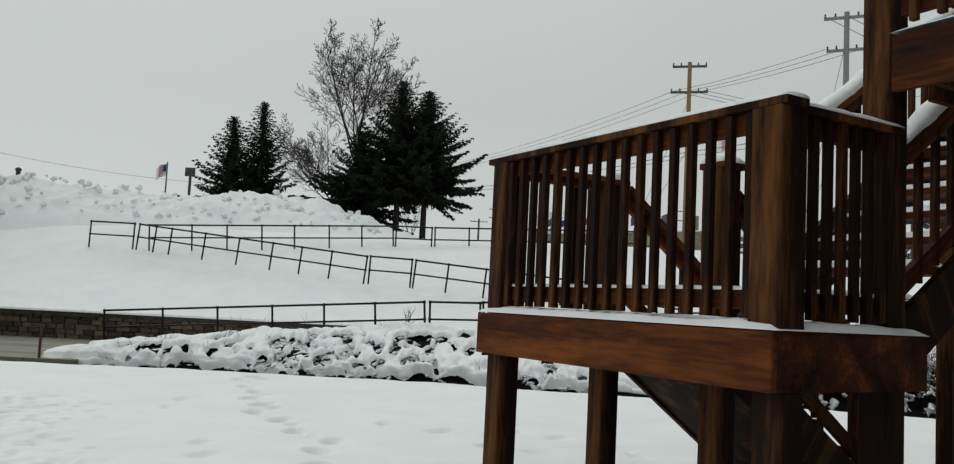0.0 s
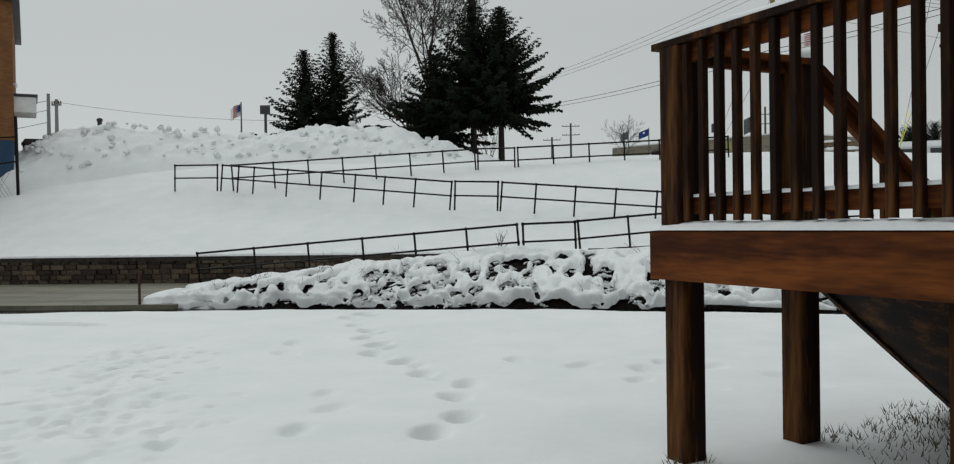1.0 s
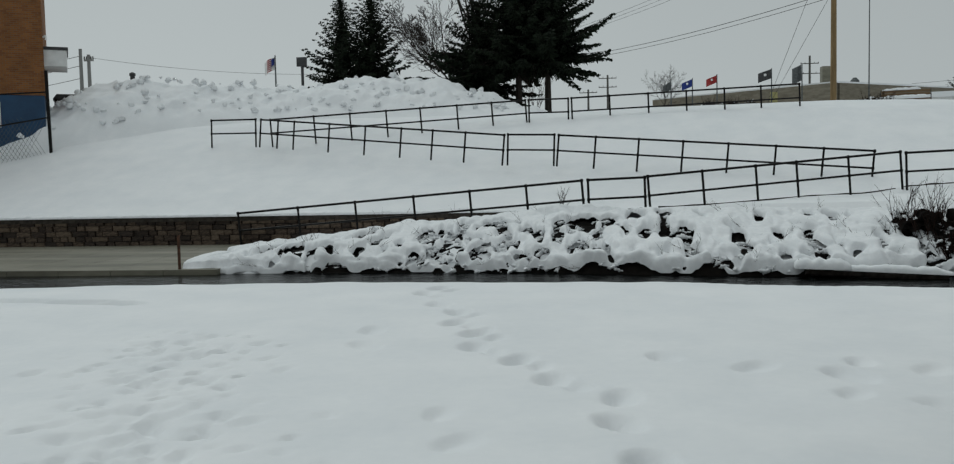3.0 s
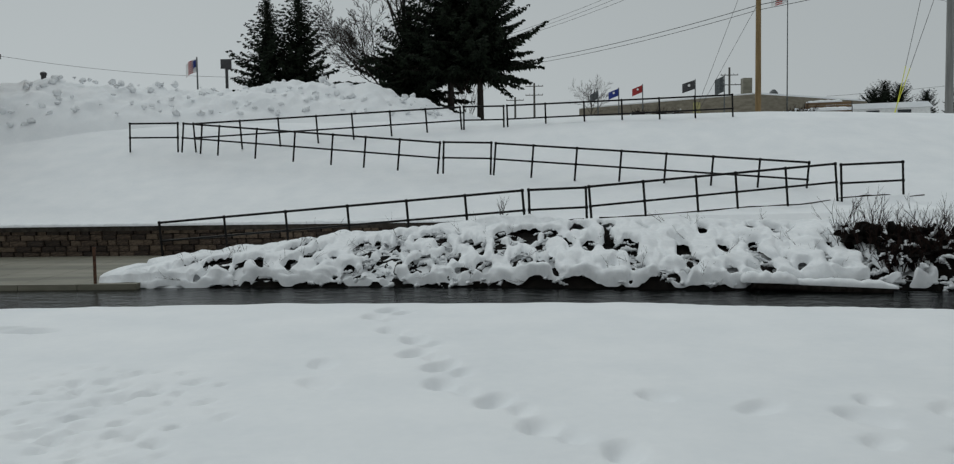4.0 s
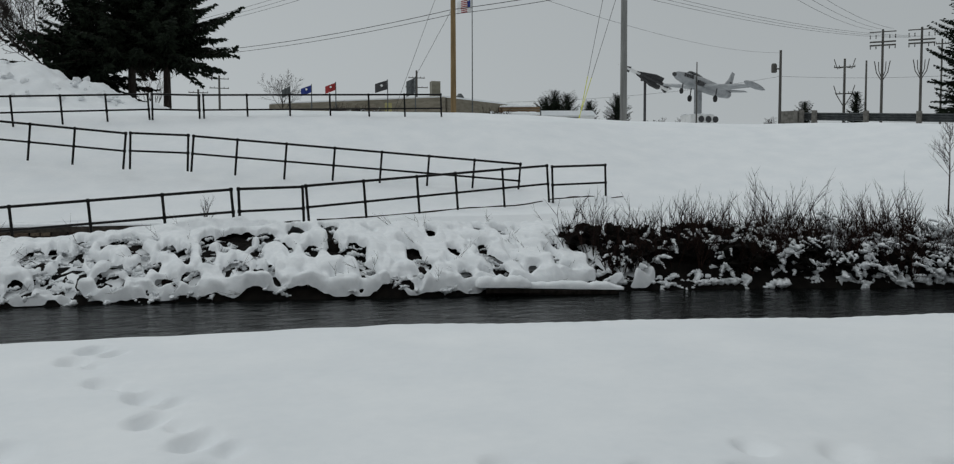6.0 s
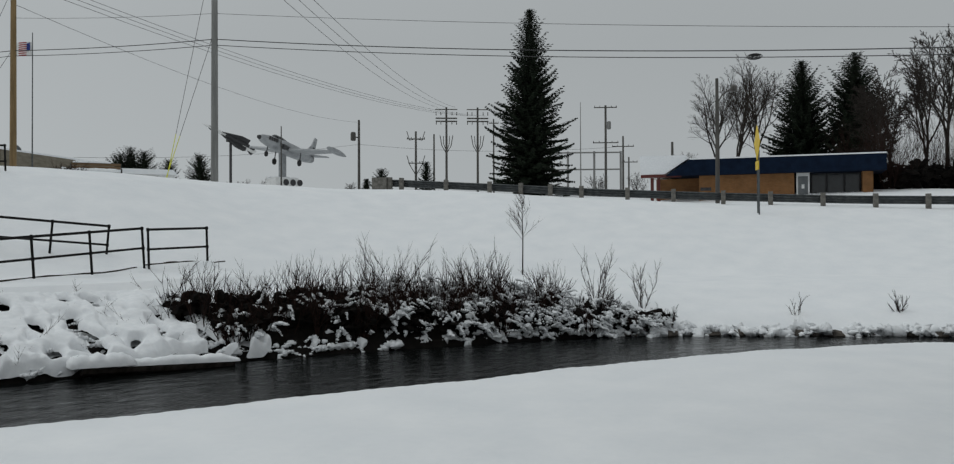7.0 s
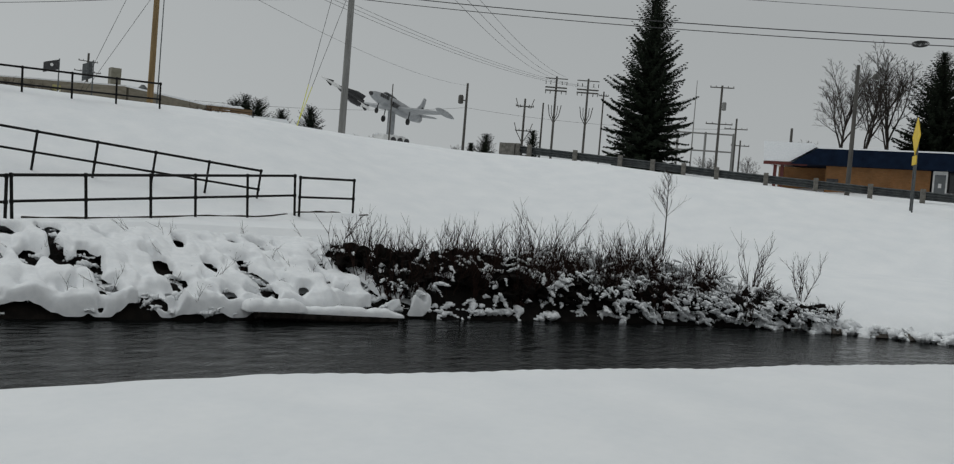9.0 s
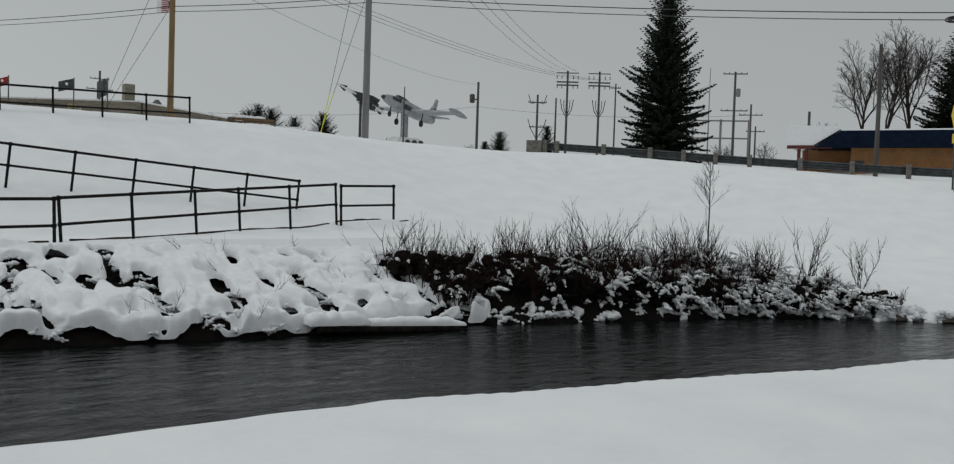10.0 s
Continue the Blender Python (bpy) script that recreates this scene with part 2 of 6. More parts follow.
def height(x, y):
    """The snow's height over the whole place."""
    x, y = np.asarray(x, float), np.asarray(y, float)
    yn, yf = near_edge(x), far_shore(x)
    cn = 1 / np.sqrt(1 + ((near_edge(x + 0.5) - near_edge(x - 0.5))) ** 2)
    cf = 1 / np.sqrt(1 + ((far_shore(x + 5) - far_shore(x - 5)) / 10) ** 2)
    dn = (y - yn) * cn
    df = (y - yf) * cf
    lawn = 0.012 * waves(x, y, 1.6, 3) + 0.02 * waves(x, y, 5, 4) + 0.10 * smooth01((dn + 5.0) / 5.0)
    lawn = lawn + (-1.35 - lawn) * smooth01((dn - 0.03) / 0.55)
    yy = 20.6 + df
    slope = np.interp(yy, [20.4, 20.75, 21.4, 24.5, 27.3, 28.4, 30.9, 33, 35, 36.4, 42, 46, 55, 110, 200, 900], [-1.3, -0.6, -0.25, 0.36, 0.5, 0.92, 1.84, 2.76, 3.6, 3.92, 4.36, 4.64, 5.3, 8.5, 9.6, 9.6])
    k = np.interp(x, [-60, 14, 22.8, 30, 36, 80], [1, 1, 0.93, 0.77, 0.72, 0.72])
    slope = np.where(slope > 0, slope * k, slope)
    slope = np.where((x > -10.4) & (x < -4) & (y < 24.3) & (df > 0.3), np.minimum(slope, np.interp(x, [-10.4, -7.5, -4], [-0.6, -0.2, 0.35])), slope)
    # the ramp's path in front of the stone wall, and the open concrete landing
    ph = path_height(x)
    on_path = (y > 24.2) & (y < 27.56) & (x < 9)
    slope = np.where(on_path & (x < -2.7), np.minimum(slope, ph), np.where(on_path, np.maximum(slope, np.minimum(ph, slope + 0.25)), slope))
    slope = np.where((x < -10.4) & (y < 27.56), np.minimum(slope, -0.62 + 0.02 * (y - 21.3)), slope)
    rough = smooth01((df - 0.3) / 2)
    slope = slope + rough * (0.02 * waves(x, y, 3, 8) + 0.05 * waves(x, y, 11, 9))
    slope = slope - 0.03 * smooth01((df - 5) / 4) * np.maximum(0, waves(x, y, 1.3, 12) - 0.35)
    return np.where(y > (yn + yf) / 2, slope, lawn)


GX, GY = np.arange(-45, 125, 0.5), np.arange(-5, 180, 0.25)
GRID = height(*np.meshgrid(GX, GY)).tolist()
SHORE = far_shore(np.arange(-60, 60, 0.05)).tolist()


def ground_z(x, y):
    """Height at one point, between the nearest points of a fine grid."""
    u, v = (x + 45) / 0.5, (y + 5) / 0.25
    i, j = int(u), int(v)
    if not (0 <= i < len(GX) - 1 and 0 <= j < len(GY) - 1):
        return float(height(x, y))
    u, v = u - i, v - j
    a, c = GRID[j], GRID[j + 1]
    return (a[i] * (1 - u) + a[i + 1] * u) * (1 - v) + (c[i] * (1 - u) + c[i + 1] * u) * v


def shore(x):
    return SHORE[int((x + 60) / 0.05)]


def steps(*runs):
    out = []
    for a, b, d in runs:
        out += list(np.arange(a, b, d))
    return np.array(out)


def far_steps(a, sign):
    out, d = [a], 0.5
    while abs(out[-1]) < 1500:
        d *= 1.22
        out.append(out[-1] + sign * d)
    return out[1:]


# trodden marks in the lawn: (x, y, length, depth, heading in degrees)
PRINTS = []
rp = random.Random(11)


def build_ground():
    xs = np.concatenate([np.array(far_steps(-34, -1))[::-1], steps((-34, -7, 0.25), (-6.5, 2.5, 0.038), (2.5, 11, 0.1), (11, 38, 0.25)), [38], far_steps(38, 1)])
    ys = np.concatenate([np.array(far_steps(-6, -1))[::-1], steps((-6, 5, 0.25), (5, 12.9, 0.042), (12.9, 14.7, 0.05), (14.7, 46, 0.18)), [46], far_steps(46, 1)])
    gx, gy = np.meshgrid(xs, ys)
    z = height(gx, gy)
    for px, py, size, deep, turn in PRINTS:
        i0, i1 = np.searchsorted(ys, (py - 0.8, py + 0.8))
        j0, j1 = np.searchsorted(xs, (px - 0.8, px + 0.8))
        a = radians(turn)
        dx, dy = gx[i0:i1, j0:j1] - px, gy[i0:i1, j0:j1] - py
        u, v = (dx * math.cos(a) + dy * math.sin(a)) / size, (dy * math.cos(a) - dx * math.sin(a)) / (size * 0.62)
        ragged = 1 + 0.16 * waves(gx[i0:i1, j0:j1], gy[i0:i1, j0:j1], 0.3, 21)
        r = np.sqrt(u * u + v * v) * ragged
        z[i0:i1, j0:j1] += -deep * np.exp(-(r / 0.8) ** 6) * (0.8 + 0.5 * v)
    ny, nx = gx.shape
    v = np.stack([gx, gy, z], -1).reshape(-1, 3)
    a = (np.arange(ny - 1)[:, None] * nx + np.arange(nx - 1)[None]).ravel()
    f = np.stack([a, a + 1, a + nx + 1, a + nx], 1)
    me = bpy.data.meshes.new("ground")
    me.from_pydata(v.tolist(), [], f.tolist())
    me.materials.append(SNOW)
    me.polygons.foreach_set("use_smooth", [True] * len(me.polygons))
    return tagged(new("ground", me), "snow-covered lawn, river bed and hillside with soft hollows", "ground", kind="structure")


TRAIL = [(-1.25, 6.30), (-1.11, 6.74), (-1.22, 7.40), (-1.18, 7.94), (-1.61, 8.41), (-1.88, 8.95), (-2.25, 9.40), (-2.30, 9.92), (-2.55, 10.4), (-2.60, 10.93), (-2.87, 11.4), (-3.15, 12.2), (-3.05, 12.6)]
SIDE = [(-2.05, 7.0), (-2.23, 7.52), (-2.11, 6.35), (-3.23, 10.06), (-3.14, 9.46), (0.33, 8.55), (0.20, 8.03), (0.5, 8.9), (0.67, 7.83), (0.91, 8.7), (1.41, 8.3), (1.55, 7.95), (-0.23, 8.75), (-0.82, 9.08)]
for i, (px, py) in enumerate(TRAIL):
    PRINTS.append((px, py, 0.21, 0.15 if py < 7.6 else 0.09, 90 + rp.uniform(-30, 30)))
    if py > 8:
        PRINTS.append((px + 0.17, py - 0.2, 0.15, 0.05, 90 + rp.uniform(-40, 40)))
for px, py in SIDE:
    PRINTS.append((px, py, rp.uniform(0.16, 0.24), rp.uniform(0.04, 0.07), 90 + rp.uniform(-50, 50)))
# a trampled patch, and an old rut near the river
for i in range(260):
    f = rp.random()
    PRINTS.append((-4.75 + 1.55 * f + rp.gauss(0, 0.36), 9.6 - 3.8 * f + rp.gauss(0, 0.35), rp.uniform(0.05, 0.13), rp.uniform(0.015, 0.05), 90 + rp.uniform(-60, 60)))
for i in range(14):
    PRINTS.append((-8.6 + 0.18 * i, 11.7 - 0.02 * i, 0.24, 0.08, rp.uniform(-10, 10)))
build_ground()

wb = Buf()
for x in range(-60, 60, 4):
    wb.quad((x, near_edge(x) - 0.6, -0.68), (x + 4, near_edge(x + 4) - 0.6, -0.68), (x + 4, far_shore(x + 4) + 0.8, -0.68), (x, far_shore(x) + 0.8, -0.68))
river = tagged(part("water", wb, WATER), "dark rippled river water between snowy banks", "river", kind="structure")


# ---- pipe railings of the zigzag ramp ----
def pipe_rail(group_label, a, b, posts, drop=1.0, mid=0.49):
    """A straight run of black pipe railing from the top point a to the top point b, with posts square to it at the given fractions."""
    a, b = Vector(a), Vector(b)
    t = thing("pipe_railing", group_label, "railing", pose(*a), group="ramp railings")
    d = b - a
    x = d.normalized()
    down = Vector((0, 0, -1)) + x * x.z
    part("top_rail", Buf().tube([(0, 0, 0), d], 0.031, 8), PIPE, t)
    part("mid_rail", Buf().tube([down * mid, d + down * mid], 0.028, 8), PIPE, t)
    for f in posts:
        p = d * f
        post = part("post", Buf().tube([p - down * 0.02, p + down * drop], 0.031, 8), PIPE, t)
        for h in (0.0, mid):
            part("pipe_fitting", Buf().lathe([(0.02, -0.05), (0.042, -0.035), (0.044, 0.03), (0.02, 0.045)], 8, Matrix.Translation(p + down * h)), PIPE, post)
    return t


RAIL_LABEL = "black steel pipe railing in snow"
pipe_rail(RAIL_LABEL + ", long lower run", (-10.93, 26.03, 0.53), (-1.36, 24.69, 1.26), [0, 0.19, 0.365, 0.537, 0.697, 0.852, 1], 1.15)
pipe_rail("short level section of black pipe railing in snow", (-1.20, 24.73, 1.27), (0.23, 25.07, 1.31), [0, 1])
pipe_rail(RAIL_LABEL + ", rising run", (0.31, 25.09, 1.33), (6.97, 26.69, 1.84), [0, 0.21, 0.419, 0.58, 0.788, 1])
pipe_rail("short end section of black pipe railing at the ramp's turn", (7.10, 26.64, 1.81), (8.85, 26.95, 1.87), [0, 1])
pipe_rail(RAIL_LABEL + ", middle run", (6.88, 28.40, 1.92), (-2.04, 30.49, 2.70), [0, 0.145, 0.287, 0.433, 0.577, 0.723, 0.87, 1])
pipe_rail("short level section of black pipe railing in snow", (-2.18, 30.52, 2.72), (-3.69, 30.88, 2.78), [0, 1])
pipe_rail(RAIL_LABEL + ", middle run up to the turn", (-3.81, 30.90, 2.77), (-12.78, 33.00, 3.66), [0, 0.146, 0.273, 0.398, 0.545, 0.697, 0.85, 0.922, 1])
pipe_rail("short end section of black pipe railing at the ramp's turn", (-13.0, 33.05, 3.68), (-14.86, 33.49, 3.72), [0, 1])
pipe_rail(RAIL_LABEL + ", upper run", (-12.6, 33.45, 3.68), (-3.38, 35.30, 4.27), [0, 0.167, 0.307, 0.448, 0.582, 0.727, 0.865, 1])
pipe_rail("short level section of black pipe railing in snow", (-3.24, 35.30, 4.28), (-1.78, 35.26, 4.28), [0, 1])
pipe_rail(RAIL_LABEL + ", top run along the crest", (-1.66, 35.25, 4.29), (6.43, 35.00, 4.52), [0, 0.172, 0.345, 0.513, 0.679, 0.836, 1])

# wet concrete edge of the ramp, showing as a thin dark line under the snow
ramp = Buf()
for (xa, ya), (xb, yb) in (((-1.2, 24.95), (0.2, 25.25)), ((0.6, 25.35), (6.9, 26.8)), ((7.2, 26.95), (9.6, 27.3))):
    n = 14
    for i in range(n):
        fa, fb = i / n, (i + 1) / n
        pa = Vector((xa + (xb - xa) * fa, ya + (yb - ya) * fa, 0))
        pb = Vector((xa + (xb - xa) * fb, ya + (yb - ya) * fb, 0))
        pa.z, pb.z = ground_z(pa.x, pa.y), ground_z(pb.x, pb.y)
        ta, tb2 = (0.015 + 0.05 * abs(noise.noise((p.x * 1.7, p.y, 3))) for p in (pa, pb))
        k = len(ramp.v)
        for p, th in ((pa, ta), (pb, tb2)):
            ramp.v += [(p.x, p.y, p.z - 0.1), (p.x, p.y, p.z + th), (p.x, p.y + 0.12, p.z + th), (p.x, p.y + 0.12, p.z - 0.1)]
        ramp.f += [(k, k + 4, k + 5, k + 1), (k + 1, k + 5, k + 6, k + 2), (k + 2, k + 6, k + 7, k + 3), (k, k + 1, k + 2, k + 3), (k + 4, k + 7, k + 6, k + 5)]
tagged(part("trim", ramp, MORTAR), "thin wet dark concrete edge of the ramp in snow", "ramp edge", kind="structure")

# ---- the timber stair landing beside the camera ----
# local axes: x along the front rim, y away from it, z up
DECK = Matrix.Translation((0.02, 5.78, 0)) @ Matrix.Rotation(math.atan2(-0.862, 0.507), 4, "Z")
deck = thing("stair_landing", "dark red-stained timber stair landing with snow on its rails and boards", "deck", DECK)
TOP = 1.22
W, D = 2.40, 1.10


def timber(name, x0, y0, z0, x1, y1, z1, parent=deck, material=None, label="", c=0.006):
    sx, sy, sz = x1 - x0, y1 - y0, z1 - z0
    # uprights take the copy with shade in its colour, flat boards the lighter one
    material = material or (STAIN_SHADED if sz >= max(sx, sy) else STAIN_H)
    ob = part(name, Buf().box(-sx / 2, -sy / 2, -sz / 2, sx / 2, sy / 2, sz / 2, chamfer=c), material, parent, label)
    ob.matrix_basis = Matrix.Translation(((x0 + x1) / 2, (y0 + y1) / 2, (z0 + z1) / 2))
    return ob


def beam(name, a, b, w, h, parent=deck, label="", material=None):
    """A board of width w and height h from a to b."""
    a, b = Vector(a), Vector(b)
    d = b - a
    x = d.normalized()
    y = Vector((0, 0, 1)).cross(x).normalized()
    z = x.cross(y)
    ob = part(name, Buf().box(-d.length / 2, -w / 2, -h / 2, d.length / 2, w / 2, h / 2, chamfer=0.004), material or STAIN_H, parent, label)
    r = Matrix((x, y, z)).transposed().to_4x4()
    ob.matrix_basis = Matrix.Translation((a + b) / 2) @ r
    return ob


def snow_strip(a, b, w, h, parent, name="snow_cover", seed=1):
    """Snow lying along a rail from a to b: a rounded, uneven strip."""
    a, b = Vector(a), Vector(b)
    d = b - a
    x = d.normalized()
    y = Vector((0, 0, 1)).cross(x).normalized()
    n = max(6, int(d.length / 0.06))
    buf = Buf()
    prof = [(-0.5, 0), (-0.5, 0.5), (-0.32, 0.9), (0, 1), (0.32, 0.9), (0.5, 0.5), (0.5, 0)]
    for i in range(n + 1):
        f = i / n
        p = a + d * f
        s = 1 + 0.35 * noise.noise((f * d.length * 5, seed * 7.3, 0)) + 0.2 * noise.noise((f * d.length * 17, seed * 3.1, 4))
        e = min(1, 0.45 + 6 * min(f, 1 - f))
        for u, v in prof:
            q = p + y * (u * w * (1 + 0.12 * noise.noise((f * d.length * 9, seed, u * 3)))) + Vector((0, 0, v * h * s * e))
            buf.v.append(tuple(q))
    m = len(prof)
    for i in range(n):
        for j in range(m - 1):
            k = i * m + j
            buf.f.append((k, k + m, k + m + 1, k + 1))
    buf.f.append(tuple(range(m)))
    buf.f.append(tuple(n * m + j for j in range(m - 1, -1, -1)))
    return part(name, buf, SNOW_TUFT, parent, "soft white snow", True)


def slab_snow(x0, y0, x1, y1, z, h, parent, seed=1, res=0.05):
    """A thin uneven layer of snow on boards."""
    nx, ny = max(4, int((x1 - x0) / res)), max(4, int((y1 - y0) / res))
    buf = Buf()
    for j in range(ny + 1):
        for i in range(nx + 1):
            x, y = x0 + (x1 - x0) * i / nx, y0 + (y1 - y0) * j / ny
            e = min(i, nx - i, j, ny - j)
            s = (0.0 if e == 0 else 0.75 if e == 1 else 1.0) * h * (1 + 0.35 * noise.noise((x * 4, y * 4, seed)))
            buf.v.append((x, y, z + s + (0.003 if e == 0 else 0)))
    for j in range(ny):
        for i in range(nx):
            k = j * (nx + 1) + i
            buf.f.append((k, k + 1, k + nx + 2, k + nx + 1))
    return part("snow_cover", buf, SNOW_TUFT, parent, "thin layer of snow on the boards", True)


# rim, joists and boards
timber("rim_board", 0, 0, TOP - 0.255, W, 0.04, TOP)
timber("rim_board", 0, 0.043, TOP - 0.255, 0.04, D, TOP)
timber("rim_board", W - 0.04, 0.043, TOP - 0.255, W, D, TOP)
timber("rim_board", 0.043, D - 0.04, TOP - 0.255, W - 0.043, D, TOP)
for i in range(5):
    x = 0.4 + 0.4 * i
    timber("joist", x, 0.043, TOP - 0.24, x + 0.04, D - 0.043, TOP - 0.035)
for i in range(7):
    y = 0.046 + i * 0.147
    timber("deck_board", 0.043, y, TOP - 0.03, W - 0.043, y + 0.139, TOP + 0.002)
slab_snow(0.0, -0.012, W + 0.01, D, TOP + 0.004, 0.042, deck, 2)

# posts: two storeys of height at the corners, down into the lawn
PW = 0.15
POSTS = [(0.05, 0.06), (W - 0.003 - PW, 0.06), (0.07, D - 0.07 - PW), (W - 0.07 - PW, D - 0.07 - PW), (1.12, D - 0.07 - PW)]
for i, (x, y) in enumerate(POSTS):
    tall = i == 3
    timber("post", x, y, -0.35, x + PW, y + PW, TOP - 0.26 if not tall else 5.4)
for i, (x, y) in enumerate(POSTS[:3] + POSTS[4:]):
    h = 0.98 if i < 2 else 0.93
    timber("rail_post", x - 0.02 * (i == 1), y - 0.02, TOP + 0.003, x + PW, y + PW, TOP + h)
    if i >= 2:
        timber("post_cap", x - 0.025, y - 0.025, TOP + h, x + PW + 0.025, y + PW + 0.025, TOP + h + 0.035)
        snow_strip((x - 0.02, y + PW / 2, TOP + h + 0.035), (x + PW + 0.02, y + PW / 2, TOP + h + 0.035), PW + 0.03, 0.06, deck, seed=i)


def balustrade(a, b, n, z0, cap=True, seed=1, start=None, pitch=None):
    """Top and bottom rail, cap and square balusters between two points of the plan, at floor height z0."""
    a, b = Vector((*a, 0)), Vector((*b, 0))
    d = b - a
    x = d.normalized()
    side = Vector((x.y, -x.x, 0))
    if cap:
        beam("rail_cap", a + Vector((0, 0, z0 + 1.0)) - x * 0.09, b + Vector((0, 0, z0 + 1.0)) + x * 0.09, 0.15, 0.035, material=STAIN_SHADED)
        snow_strip(a + Vector((0, 0, z0 + 1.017)) - x * 0.09, b + Vector((0, 0, z0 + 1.017)) + x * 0.09, 0.14, 0.032, deck, seed=seed)
    beam("top_rail", a + Vector((0, 0, z0 + 0.935)), b + Vector((0, 0, z0 + 0.935)), 0.04, 0.09)
    beam("bottom_rail", a + Vector((0, 0, z0 + 0.135)), b + Vector((0, 0, z0 + 0.135)), 0.04, 0.09)
    snow_strip(a + Vector((0, 0, z0 + 0.178)), b + Vector((0, 0, z0 + 0.178)), 0.05, 0.018, deck, seed=seed + 5)
    for i in range(n):
        p = a + (x * (start + pitch * i) if pitch else d * ((i + 0.5) / n)) + side * 0.042
        rot = Matrix.Rotation(math.atan2(x.y, x.x), 4, "Z")
        ob = part("baluster", Buf().box(-0.02, -0.02, 0, 0.02, 0.02, 0.92, chamfer=0.004), STAIN_SHADED, deck)
        ob.matrix_basis = Matrix.Translation(p + Vector((0, 0, z0 + 0.055))) @ rot


FY = 0.115
balustrade((0.07, FY), (W - 0.07, FY), 18, TOP, seed=2, start=0.048, pitch=0.1225)
balustrade((W - 0.13, FY + 0.09), (W - 0.13, D - 0.2), 7, TOP, seed=3)
balustrade((0.13, D - 0.2), (0.13, FY + 0.09), 5, TOP, cap=False, seed=4)
beam("rail_cap", (0.13, FY + 0.09, TOP + 0.965), (0.13, D - 0.05, TOP + 0.965), 0.14, 0.035)


def flight(x0, x1, z0, z1, n, y0, run, label_name, closed):
    """A straight stair flight in the landing's axes from (y0, z0) to z1 in n risers."""
    f = thing(label_name, "dark red-stained timber stair flight with snow on the treads", "stairs", DECK)
    dz = (z1 - z0) / n
    y1 = y0 + run * n
    for x in (x0, x1 - 0.04):
        beam("stringer", (x + 0.02, y0 - 0.05, z0 - 0.10), (x + 0.02, y1, z1 - 0.10), 0.04, 0.28, f, material=STAIN_SHADED)
    for i in range(n):
        y, z = y0 + run * i, z0 + dz * (i + 1)
        ob = timber("tread", x0 + 0.045, y, z - 0.035, x1 - 0.045, y + run + 0.02, z, f)
        slab_snow(x0 + 0.05, y + 0.01, x1 - 0.05, y + run, z + 0.003, 0.05, f, i)
        if closed:
            timber("riser", x0 + 0.045, y + (0 if dz > 0 else run), min(z, z - dz) , x1 - 0.045, y + 0.02 + (0 if dz > 0 else run), max(z, z - dz) - 0.04, f)
    if closed:
        beam("soffit", ((x0 + x1) / 2, y0, z0 - 0.26), ((x0 + x1) / 2, y1, z1 - 0.26), x1 - x0 - 0.02, 0.02, f, material=STAIN_SHADED)
    for x in (x0 + 0.06, x1 - 0.06):
        up3 = Vector((0, 0, 1))
        a, b = Vector((x, y0, z0)), Vector((x, y1, z1))
        beam("hand_rail", a + up3 * 0.93, b + up3 * 0.93, 0.14, 0.04, f)
        beam("top_rail", a + up3 * 0.86, b + up3 * 0.86, 0.04, 0.09, f)
        beam("bottom_rail", a + up3 * 0.2, b + up3 * 0.2, 0.04, 0.09, f)
        if dz > 0:
            snow_strip(a + up3 * 0.95, b + up3 * 0.95, 0.13, 0.07, f, seed=int(x * 10))
        m = int(run * n / (0.14 if dz > 0 else 0.34))
        for i in range(m):
            p = a + (b - a) * ((i + 0.5) / m)
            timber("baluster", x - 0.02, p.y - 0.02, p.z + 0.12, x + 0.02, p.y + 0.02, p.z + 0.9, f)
        timber("newel_post", x - 0.06, y1 - 0.12, min(z1, 0) - 0.3 if dz < 0 else 0.0, x + 0.06, y1, z1 + 1.0, f)
    return f


flight(0.06, 1.06, TOP, 0.08, 6, D + 0.003, 0.26, "lower_stair", True)
flight(1.24, 2.26, TOP, 2.67, 8, D + 0.003, 0.26, "upper_stair", False)

# the upper deck that meets the tall post
upper = thing("upper_deck", "dark timber upper deck on tall posts, snow along its edge", "deck", DECK)
timber("rim_board", W - 0.05, D - 0.24, 2.40, W + 2.6, D - 0.20, 2.67, upper)
timber("rim_board", W - 0.05, D + 0.06, 2.40, W - 0.01, D + 2.0, 2.67, upper)
for i in range(12):
    timber("deck_board", W - 0.05, D - 0.19 + 0.15 * i, 2.64, W + 2.6, D - 0.052 + 0.15 * i, 2.68, upper)
for i in range(6):
    timber("joist", W + 0.1 + 0.45 * i, D - 0.19, 2.42, W + 0.14 + 0.45 * i, D + 1.6, 2.63, upper)
slab_snow(W - 0.05, D - 0.25, W + 2.6, D - 0.02, 2.684, 0.045, upper, 7)
timber("bottom_rail", W - 0.05, D - 0.17, 2.79, W + 2.6, D - 0.13, 2.88, upper)
timber("top_rail", W - 0.05, D - 0.17, 3.58, W + 2.6, D - 0.13, 3.67, upper)
for i in range(18):
    timber("baluster", W + 0.02 + 0.14 * i, D - 0.215, 2.74, W + 0.06 + 0.14 * i, D - 0.175, 3.66, upper)
timber("post", W + 2.45, D - 0.19, -0.3, W + 2.6, D - 0.04, 2.40, upper)

